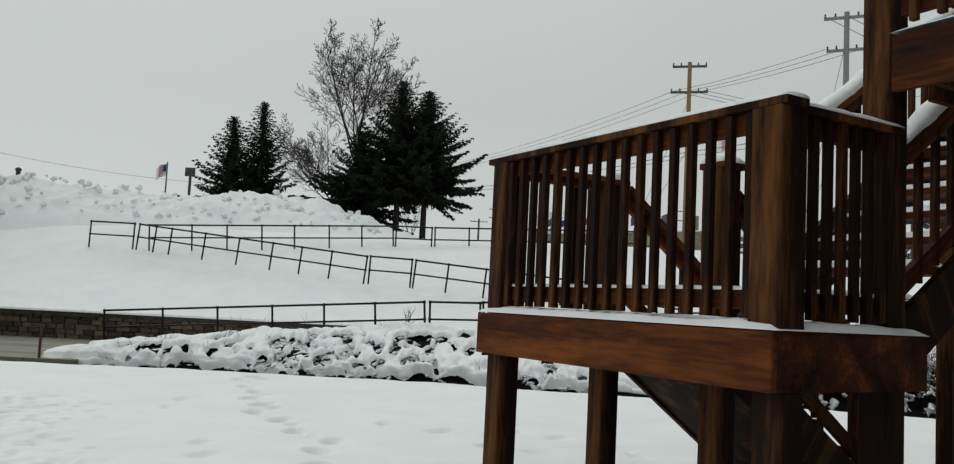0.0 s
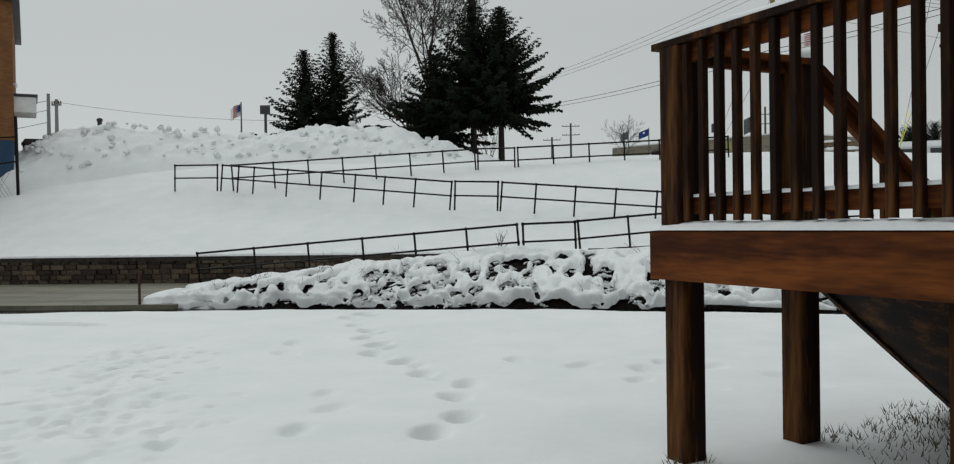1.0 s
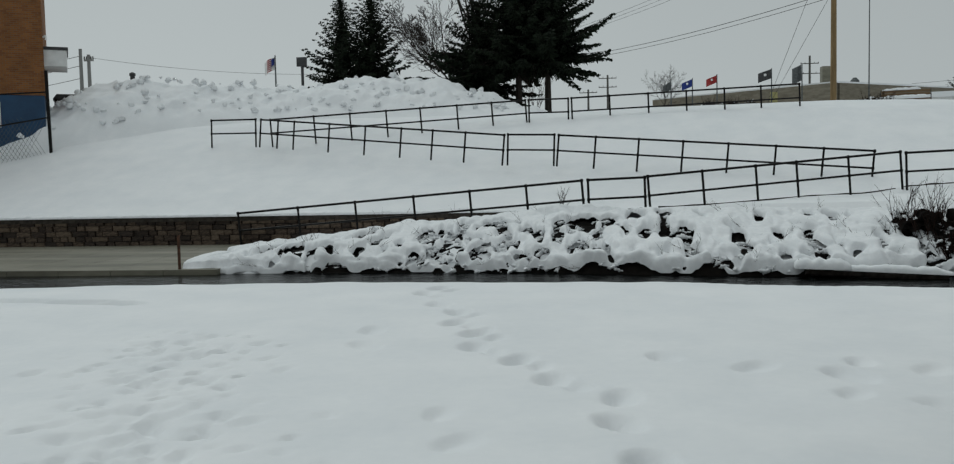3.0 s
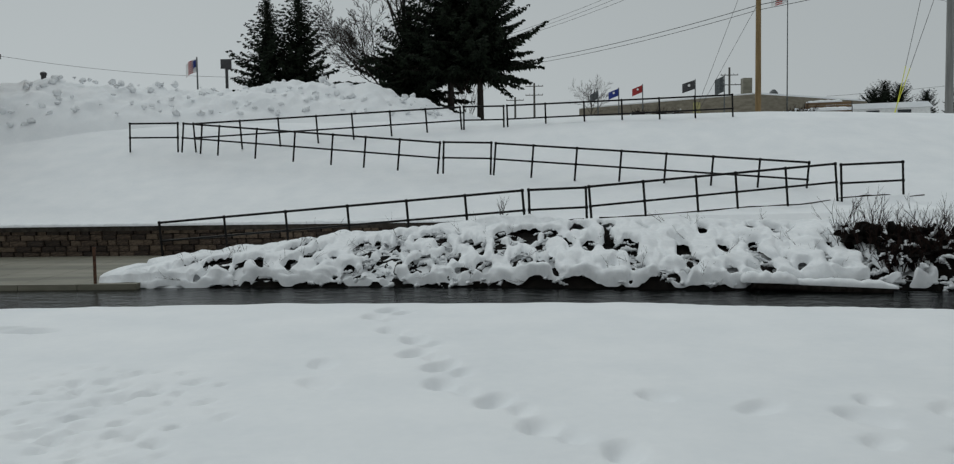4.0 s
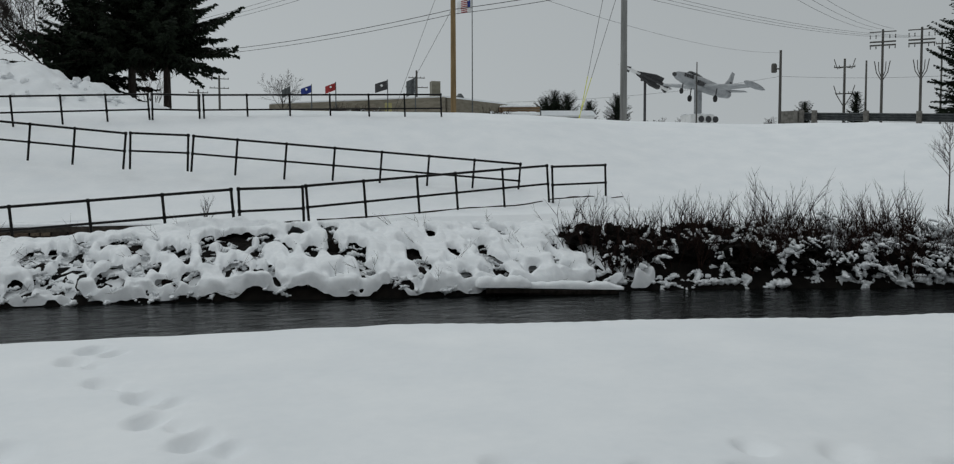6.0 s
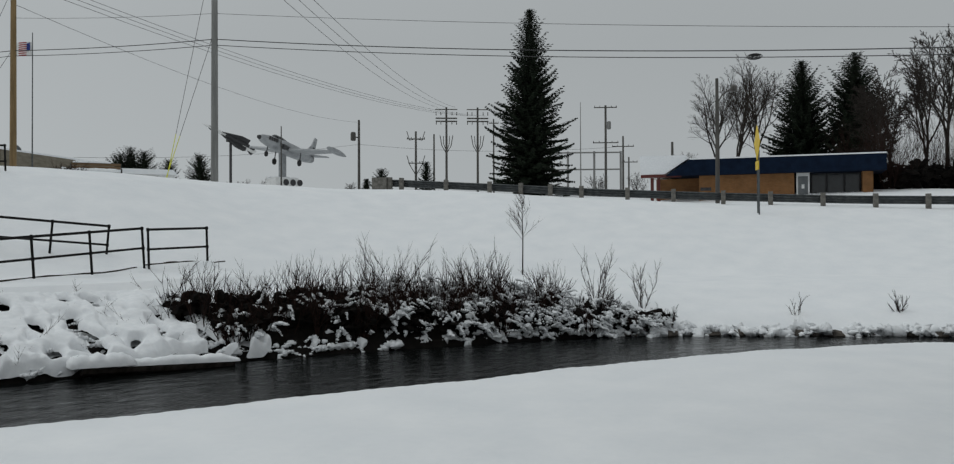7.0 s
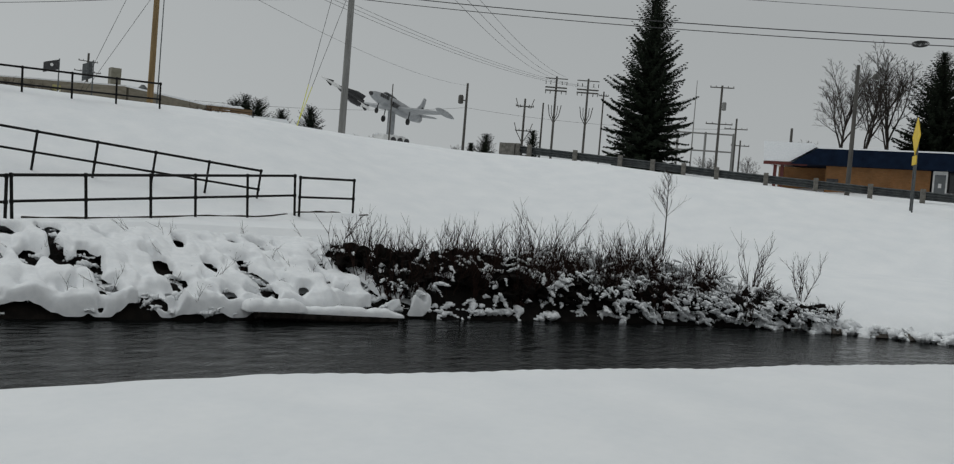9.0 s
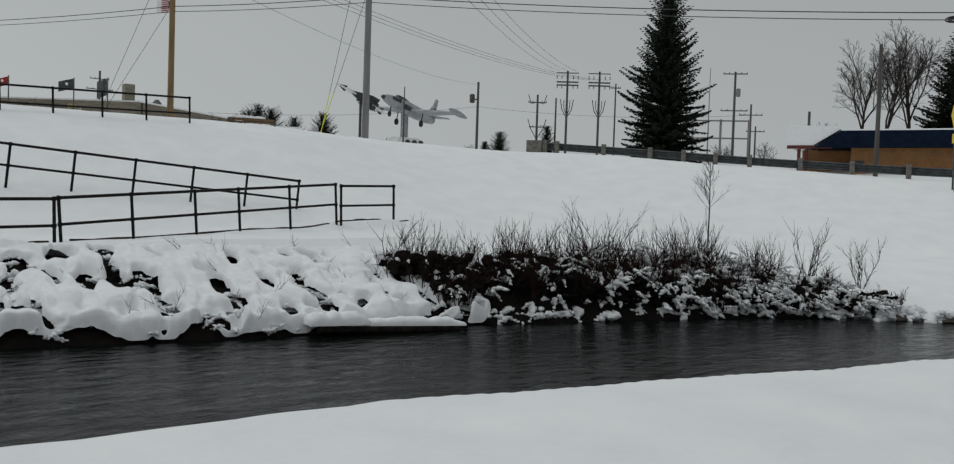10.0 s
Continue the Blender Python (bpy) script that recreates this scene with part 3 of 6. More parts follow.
# ---- unseen wall of an assumed house, added beside the camera to shade the stairs ----
SHADE_WALL = mat("dark_shade_wall", [(0.3, (0.035, 0.03, 0.027)), (0.7, (0.06, 0.053, 0.048))], 3, 0.8, 0.2)
hw = part("wall_house", Buf().box(5.15, -1.0, -0.3, 5.45, 9.0, 6.2), SHADE_WALL)
hw.matrix_world = DECK
tagged(hw, "plain dark unseen wall added to shade the timber stairs", "wall", kind="structure")

# ---- river edge: concrete landing, stone wall, stake ----
apron = Buf()
for i in range(24):
    x0, x1 = -40 + i * 1.27, -40 + (i + 1) * 1.27 - 0.015
    k = len(apron.v)
    apron.v += [(x0, 21.25, -1.2), (x1, 21.25, -1.2), (x1, 21.25, -0.56), (x0, 21.25, -0.56), (x0, 27.1, -0.42), (x1, 27.1, -0.42), (x0, 27.1, -1.2), (x1, 27.1, -1.2)]
    apron.f += [(k, k + 1, k + 2, k + 3), (k + 3, k + 2, k + 5, k + 4), (k + 4, k + 5, k + 7, k + 6), (k, k + 3, k + 4, k + 6), (k + 1, k + 7, k + 5, k + 2)]
tagged(part("pavement", apron, CONCRETE), "damp bare concrete landing sloping to the river", "pavement", kind="structure")

wall = thing("wall_stone", "dark weathered stone retaining wall with snow lying on top", "wall", pose(0, 27.3, 0), kind="structure")
part("core", Buf().box(-42, 0.05, -1.0, -2.0, 0.42, 0.36), MORTAR, wall)
part("coping", Buf().box(-42, -0.075, 0.27, -2.0, 0.45, 0.40), MORTAR, wall, "dark wet coping course")
rs = random.Random(5)
stone_kinds = []
for k in range(8):
    sb = Buf()
    sb.box(-0.5, -0.06, -0.5, 0.5, 0.05, 0.5, chamfer=0.05)
    sb.v = [(x + rs.uniform(-0.04, 0.04), y + rs.uniform(-0.02, 0.02), z + rs.uniform(-0.06, 0.06)) for x, y, z in sb.v]
    stone_kinds.append(sb.mesh("stone", STONE))
count = 0
for c in range(5):
    x = -23.5 + rs.uniform(0, 0.3)
    while x < -2.2 and count < 300:
        w = rs.uniform(0.22, 0.52)
        h = 0.155
        ob = part("stone", stone_kinds[rs.randrange(8)], None, wall)
        ob.matrix_basis = Matrix.Translation((x + w / 2, 0.02 + rs.uniform(-0.02, 0.015), -0.46 + c * 0.16 + h / 2)) @ Matrix.Diagonal((w - 0.02, 1, h - 0.015, 1))
        x += w
        count += 1
far_stones = Buf()
for c in range(5):
    x = -42.0
    while x < -23.6:
        w = rs.uniform(0.25, 0.5)
        far_stones.box(x, -0.05 + rs.uniform(-0.02, 0.01), -0.46 + c * 0.16, x + w - 0.02, 0.06, -0.32 + c * 0.16)
        x += w
tagged(part("stone_course", far_stones, STONE, wall), kind="stuff")
snow_strip((-42, 27.55, 0.40), (-2.0, 27.55, 0.40), 0.75, 0.10, None, "snow_cap", 9)
tagged(bpy.data.objects["snow_cap"], "long soft snow cap along the retaining wall", "snow", kind="structure")

stake = thing("stake", "rusty thin steel stake at the water's edge", "stake", pose(-10.45, 21.35, -1.0))
RUST = mat("rust", [(0.3, (0.05, 0.022, 0.012)), (0.7, (0.13, 0.06, 0.03))], 14, 0.8, 0.4)
part("rod", Buf().tube([(0, 0, 0), (0.0, 0.0, 1.22)], 0.035, 8), RUST, stake)


# ---- river bank brush under snow ----
def bank_top(x):
    """Height of the brush on the bank."""
    return np.interp(x, [-10.6, -9.5, -7.5, -6.5, -5, -2.5, 0, 2, 5.8], [-0.72, -0.6, -0.22, -0.05, 0.0, 0.24, 0.42, 0.42, 0.35])


def bank_height(x, y):
    """The brush's surface between the water and the path, never under the snow sheet."""
    s = (y - shore(x)) / 3.6
    prof = float(np.interp(s, [-0.02, 0.0, 0.07, 0.35, 0.8, 1], [-0.3, 0.0, 0.24, 0.52, 1, 0.9]))
    z = -0.7 + prof * (float(bank_top(x)) + 0.7) if prof > 0 else -0.7 + prof
    return max(z, ground_z(x, y) + 0.05) if s > 0.06 else z


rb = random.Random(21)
# sheet under the torn snow, its colour holding the shade of the holes
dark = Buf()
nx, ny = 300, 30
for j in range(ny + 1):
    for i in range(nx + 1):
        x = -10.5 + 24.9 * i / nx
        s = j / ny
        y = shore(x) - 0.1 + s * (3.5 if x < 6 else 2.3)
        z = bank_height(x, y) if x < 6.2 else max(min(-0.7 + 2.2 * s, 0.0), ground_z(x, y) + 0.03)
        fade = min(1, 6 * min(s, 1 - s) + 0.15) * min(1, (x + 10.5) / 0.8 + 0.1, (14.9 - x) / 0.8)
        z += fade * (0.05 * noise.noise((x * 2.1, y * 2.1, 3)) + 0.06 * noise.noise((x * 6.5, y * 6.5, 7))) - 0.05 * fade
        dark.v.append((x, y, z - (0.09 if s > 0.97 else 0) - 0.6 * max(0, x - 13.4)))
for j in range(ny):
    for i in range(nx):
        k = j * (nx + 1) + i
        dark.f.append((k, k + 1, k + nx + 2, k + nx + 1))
tagged(part("brush_floor", dark, BRUSH_SHADE), "tangled brush and earth of the river bank, coloured near black for shade", "brush", kind="stuff")


def snow_depth(x, s, y):
    """How thick the snow lies over the bank's brush: below nothing it is torn open."""
    tangle = float(np.interp(x, [-10.4, -7.2, -6, -5, -1.2, -0.2, 2.0, 5.0, 6.3], [0.22, 0.25, 0.16, 0.05, 0.06, 0.17, 0.22, 0.2, 0.04]))
    w = bank_height(x, y) + 0.12 * (y - shore(x))
    rip = 0.72 * noise.noise((x * 2.9, w * 3.2, 11)) + 0.34 * noise.noise((x * 5.4, w * 5.8, 5))
    broad = 0.35 * noise.noise((x * 0.8, w * 0.9, 2))
    rim = 0.022 + 0.065 * noise.noise((x * 0.8, 4.0, 6)) + 0.05 * noise.noise((x * 2.1, 1.0, 6)) 
    g = tangle + broad - rip + 4 * max(0.0, s - 0.72) + 0.35 * max(0.0, 1 - (s - rim) / 0.08)
    return min(g, (s - max(rim, 0.012)) * 9)


# the snow blanket over the brush: soft pillows, torn open where twigs and the near-black sheet show
blanket = Buf()
nx, ny = 680, 130
open_at = []
for j in range(ny + 1):
    for i in range(nx + 1):
        x = -10.5 + 16.9 * i / nx
        s = (j / ny) ** 1.25
        y = shore(x) + s * 3.55
        g = snow_depth(x, s, y)
        w = bank_height(x, y) + 0.12 * (y - shore(x))
        thick = 0.14 * math.sin(1.57 * min(1.0, max(0.0, g) / 0.3))
        puff = 0.13 * abs(noise.noise((x * 1.3, w * 1.6, 17))) + 0.085 * abs(noise.noise((x * 3.1, w * 3.6, 27))) + 0.012 * abs(noise.noise((x * 8, w * 9, 37)))
        z = bank_height(x, y) + (thick + puff * min(1, thick / 0.06))
        if s > 0.97:
            z = ground_z(x, y) - 0.05
        open_at.append(g < 0.004 or s < 0.012 or i < 2 or i > nx - 2)
        # the rims hang a little towards the river
        blanket.v.append((x + 0.04 * noise.noise((x * 4, w * 4, 41)), y - 0.45 * thick - 0.5 * puff, z))
for j in range(ny):
    for i in range(nx):
        k = j * (nx + 1) + i
        q = (k, k + 1, k + nx + 2, k + nx + 1)
        if not any(open_at[c] for c in q):
            blanket.f.append(q)
# round off the torn rims
uses = collections.Counter(e for q in blanket.f for e in (tuple(sorted((q[i - 1], q[i]))) for i in range(4)))
beside = collections.defaultdict(list)
for (a, b), n in uses.items():
    if n == 1:
        beside[a].append(b)
        beside[b].append(a)
for step in range(5):
    eased = {k: tuple(0.4 * blanket.v[k][c] + 0.6 * sum(blanket.v[o][c] for o in near) / len(near) for c in range(3)) for k, near in beside.items()}
    for k, p in eased.items():
        blanket.v[k] = p
tagged(part("snow_blanket", blanket, SNOW_TUFT, None, "", True), "thick torn blanket of snow over riverside brush", "snow", kind="stuff")


def snow_bough(buf, p, d, length, r0, rng, n=6):
    """Snow lying along a bent twig: a tapering row of uneven clots."""
    p, d = Vector(p), Vector(d).normalized()
    for k in range(n):
        f = k / max(1, n - 1)
        d = (d + Vector((rng.uniform(-0.35, 0.35), rng.uniform(-0.35, 0.35), rng.uniform(-0.3, 0.12)))).normalized()
        p = p + d * (length / n)
        buf.blob(p, r0 * (1 - 0.55 * f) * rng.uniform(0.7, 1.25), rng.uniform(0.6, 0.9), 0.75, 4, 6, rng)


lumps = Buf()
for i in range(900):
    x, s = rb.uniform(-6.2, 5.8), rb.random() ** 1.2 * 0.85
    y = shore(x) + 0.05 + s * 3.5
    g = snow_depth(x, s, y)
    if not -0.3 < g < 0.06:
        continue
    a = rb.uniform(0, 6.3)
    snow_bough(lumps, (x, y - 0.04, bank_height(x, y) + rb.uniform(0.0, 0.08)), (math.cos(a), 0.4 * math.sin(a), rb.uniform(-0.1, 0.5)), rb.uniform(0.12, 0.35), rb.uniform(0.025, 0.06), rb, 5)
for i in range(520):
    x, s = rb.uniform(5.6, 14.3), rb.random() ** 1.3
    y = shore(x) + 0.02 + s * 2.2
    if noise.noise((x * 1.1, y * 1.2, 31)) + 0.5 * noise.noise((x * 3, y * 3, 3)) > (-0.1 if x < 9 else 0.12):
        continue
    a = rb.uniform(0, 6.3)
    snow_bough(lumps, (x, y, max(min(-0.66 + 2.2 * s, 0.0), ground_z(x, y)) + 0.05), (math.cos(a), math.sin(a), rb.uniform(-0.2, 0.4)), rb.uniform(0.15, 0.45), rb.uniform(0.04, 0.09), rb, 6)
tagged(part("snow_pillows", lumps, SNOW_TUFT, None, "", True), "uneven clots of snow over the bank's brush", "snow", kind="stuff")


def twig_at(buf, base, d, length, r, depth, rng, wide=0.6):
    """A crooked twig with side shoots."""
    p, pts = Vector(base), [Vector(base)]
    d = Vector(d).normalized()
    n = 3 if depth else 2
    for i in range(n):
        d = (d + Vector((rng.uniform(-0.22, 0.22), rng.uniform(-0.22, 0.22), rng.uniform(-0.08, 0.16)))).normalized()
        p = p + d * (length / n)
        pts.append(p.copy())
    buf.twig(pts, r, r * 0.3)
    if depth:
        for i in range(1, n + 1):
            for k in range(2):
                a = rng.uniform(0, 6.3)
                q = (d + Vector((math.cos(a), math.sin(a), rng.uniform(-0.1, 0.5))) * wide).normalized()
                twig_at(buf, pts[i], q, length * rng.uniform(0.35, 0.55), r * 0.6, depth - 1, rng, wide)


stems = Buf()
for i in range(230):
    x, s = rb.uniform(-9.5, 6), rb.random()
    y = shore(x) + 0.1 + s * 3.2
    if noise.noise((x * 0.9, 2, 1)) < 0.0 and rb.random() < 0.8:
        continue
    twig_at(stems, (x, y, bank_height(x, y) - 0.05), (rb.uniform(-1, 1), rb.uniform(-0.8, 0.3), rb.uniform(-0.1, 0.7)), rb.uniform(0.25, 0.6), 0.006, 1, rb)
tagged(part("bank_twigs", stems, TWIG), "thin bare brown twigs poking out of the snow", "twigs", kind="stuff")


# ---- shrubs along the river ----
def shrub(x, y, h, w, seed, dense=1.0, snow=1.0, core=True):
    r = random.Random(seed)
    z0 = max(ground_z(x, y), -0.62)
    t = thing("shrub", "bare dark brown riverside shrub with clotted snow on its twigs" if core else "slender bare leafless shrub standing in snow", "shrub", pose(x, y, z0), group="riverside shrubs")
    st = Buf()
    clumps = [(r.uniform(-0.5, 0.5) * w, r.uniform(-0.45, 0.45) * w, r.uniform(0.7, 1.08)) for k in range(5)]
    for i in range(int(105 * dense)):
        cx, cy, ch = clumps[i % 5] if core else (0, 0, 1)
        a, q = r.uniform(0, 6.3), r.random() ** 0.5
        bx, by = cx + math.cos(a) * q * w * 0.14, cy + math.sin(a) * q * w * 0.14
        lean = Vector((math.cos(a) * q * 0.55 + r.uniform(-0.12, 0.12) + 0.25 * cx / w, math.sin(a) * q * 0.4, 1))
        tall = ch * (r.uniform(0.4, 0.95) if r.random() < 0.7 else r.uniform(0.85, 1.02))
        twig_at(st, (bx, by, -0.1), lean, h * tall, 0.011 if h < 2 else 0.02, 2 if r.random() < 0.35 else 1, r, 0.42)
    tagged(part("branchwork", st, TWIG, t), kind="stuff")
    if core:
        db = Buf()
        # near-black lumps put the shade inside the bush into colour
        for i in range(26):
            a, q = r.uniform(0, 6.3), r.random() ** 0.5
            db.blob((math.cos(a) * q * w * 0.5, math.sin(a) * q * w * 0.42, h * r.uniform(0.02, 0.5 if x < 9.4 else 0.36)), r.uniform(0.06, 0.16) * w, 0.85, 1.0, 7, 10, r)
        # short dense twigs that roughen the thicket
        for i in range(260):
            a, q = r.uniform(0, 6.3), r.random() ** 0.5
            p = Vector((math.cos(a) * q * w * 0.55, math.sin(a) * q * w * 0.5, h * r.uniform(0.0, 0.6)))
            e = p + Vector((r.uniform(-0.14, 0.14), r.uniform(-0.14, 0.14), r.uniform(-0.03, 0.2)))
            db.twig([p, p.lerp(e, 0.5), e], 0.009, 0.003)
        tagged(part("thicket", db, BRUSH_SHADE, t, "inner twigs and lumps coloured near black for the shade inside"), kind="stuff")
    if snow:
        sb = Buf()
        for i in range(int(46 * snow)):
            a, q = r.uniform(0, 6.3), r.random() ** 0.5
            zz = r.random() ** (1.3 if x < 8.6 else 1.0)
            if noise.noise((x * 1.1 + math.cos(a) * q * 1.2, zz * 2.6, seed * 0.1 + math.sin(a) * q)) > (0.06 if x < 8.6 else 0.17):
                continue
            p = (math.cos(a) * q * w * 0.62, math.sin(a) * q * w * 0.6, h * (-0.03 + (0.68 if x < 8.6 else 0.76) * zz))
            snow_bough(sb, p, (math.cos(a + 0.6) * 0.8, math.sin(a + 0.6) * 0.8, r.uniform(-0.5, 0.5)), r.uniform(0.12, 0.38), r.uniform(0.03, 0.065) * (1.25 - 0.6 * zz), r, r.randint(4, 8))
        tagged(part("snow_dusting", sb, SNOW_TUFT, t, "small clots of snow", True), kind="stuff")
    return t


rr = random.Random(77)
row = [(5.6, 1.9, 1.0), (6.1, 0.9, 0.9), (6.7, 2.0, 1.15), (7.3, 1.0, 1.2), (7.9, 2.0, 1.25), (8.4, 0.8, 1.3), (8.9, 1.8, 1.35), (9.5, 0.8, 1.3), (10.0, 1.7, 1.45), (10.5, 0.7, 1.35), (11.0, 1.6, 1.45), (11.5, 0.6, 1.25), (11.9, 1.5, 1.5), (12.4, 0.6, 1.0), (12.9, 1.4, 1.05), (13.3, 0.6, 0.75), (13.9, 1.0, 0.6), (14.5, 0.7, 0.42)]
for i, (x, off, h) in enumerate(row):
    shrub(x, shore(x) + 0.05 + off * 0.8, h * rr.uniform(0.72, 0.98) * (1 if off > 0.95 else 0.85), 1.15, 100 + i, rr.uniform(0.4, 0.65), 1.3 if x < 8.6 else 4.2)
shrub(14.9, 18.7, 1.1, 0.7, 140, 0.1, 0, False)
shrub(15.2, 17.6, 0.9, 0.6, 141, 0.07, 0, False)
shrub(17.2, 14.6, 0.45, 0.5, 142, 0.04, 0, False)
shrub(19.0, 12.9, 0.4, 0.6, 143, 0.1, 0, False)
shrub(-1.9, 25.6, 0.55, 0.5, 144, 0.05, 0, False)

# snow pillows and stones along the rest of the shore
edge = Buf()
stones = Buf()
for i in range(260):
    x = rr.uniform(5.2, 22) if i < 200 else rr.uniform(14, 20)
    y = shore(x) + rr.uniform(0.0, 0.55)
    r = rr.uniform(0.07, 0.2) if x < 14 else rr.uniform(0.1, 0.3)
    snow_bough(edge, (x, y, -0.6 + rr.uniform(0, 0.06)), (rr.uniform(-1, 1), rr.uniform(-0.3, 0.3), 0.05), r * 2.2, r * 0.6, rr, 4)
    if x > 13.5 and rr.random() < 0.5:
        stones.blob((x + 0.1, y - 0.1, -0.66), r * 0.8, 0.6, 0.3, 4, 7, rr)
tagged(part("snow_edge", edge, SNOW_TUFT, None, "", True), "lumps of snow along the water's edge", "snow", kind="stuff")
tagged(part("shore_stones", stones, ROCK), "dark wet stones along the water's edge", "stones", kind="stuff")

log = thing("log", "fallen log at the water's edge thickly capped with snow", "log", pose(0, 0, 0))
part("trunk", Buf().tube([(2.9, 20.0, -0.5), (3.5, 19.92, -0.54), (4.3, 19.75, -0.59), (5.35, 19.55, -0.63)], [0.14, 0.12, 0.1, 0.07], 10), BARK, log)
snow_strip((2.7, 20.02, -0.5), (3.7, 19.88, -0.52), 0.36, 0.2, log, seed=14)
snow_strip((3.4, 19.93, -0.53), (5.42, 19.54, -0.6), 0.27, 0.13, log, seed=15)


# ---- trees ----
def bare_tree(x, y, h, spread, seed, depth=5, trunk=0.2, lean=0.0, label="tall leafless broadleaf tree with fine grey branches", fork=4, up0=0.5, fine=0.013):
    r = random.Random(seed)
    z0 = ground_z(x, y) - 0.2
    t = thing("bare_tree", label, "tree", pose(x, y, z0), group="bare trees")
    tb, cb = Buf(), Buf()

    def grow(p, d, length, rad, level, lift):
        """A gently curving limb with side limbs along it, shorter towards its tip."""
        n = 6 if level > 1 else 3 if level else 2
        pts, q, dd = [p], p, d
        for i in range(n):
            dd = (dd + Vector((r.uniform(-0.15, 0.15), r.uniform(-0.15, 0.15), lift + r.uniform(-0.05, 0.07)))).normalized()
            q = q + dd * (length / n)
            pts.append(q)
        if level > 1:
            (tb if level == depth else cb).tube(pts, [max(rad * (1 - 0.72 * i / n), fine * 0.6) for i in range(n + 1)], 7 if level == depth else 4, False)
        else:
            cb.twig(pts, rad, rad * 0.5)
        if level == 0:
            return
        kids = {depth: fork + 3, depth - 1: 9, depth - 2: 7, depth - 3: 5}.get(level, 3)
        for k in range(kids):
            u = (0.42 + 0.56 * (k + r.random()) / kids) if level == depth else (0.18 + 0.8 * (k + r.random()) / kids)
            i = min(n - 1, int(u * n))
            at = pts[i].lerp(pts[i + 1], u * n - i)
            along = (pts[i + 1] - pts[i]).normalized()
            a = k * 2.4 + r.uniform(-0.6, 0.6)
            o = along.orthogonal().normalized()
            o = (o * math.cos(a) + along.cross(o) * math.sin(a)).normalized()
            s = spread * (r.uniform(0.7, 1.25) * (1.3 - 0.75 * u) if level == depth else r.uniform(0.8, 1.3))
            nl = (h - at.z) * r.uniform(0.62, 0.9) * (1.1 - 0.1 * s) if level == depth else length * r.uniform(0.34, 0.52) * (1.25 - 0.75 * u)
            grow(at, (along + o * s).normalized(), nl, max(rad * (0.46 if level == depth else 0.4) * (1.15 - 0.4 * u), fine), level - 1, 0.07 if level == depth else 0.03)

    grow(Vector((0, 0, 0)), Vector((lean, 0, 1)), h * (0.45 + 0.3 * up0), trunk, depth, 0.02)
    part("trunk", tb, BARK, t)
    top = sorted(v[2] for v in cb.v)[int(len(cb.v) * 0.985)]
    s = h / top
    part("crown", cb, BARK, t, "fine bare branches").matrix_basis = Matrix.Diagonal((s, s, s, 1))
    t.children[0].matrix_basis = Matrix.Diagonal((s, s, s, 1))
    return t


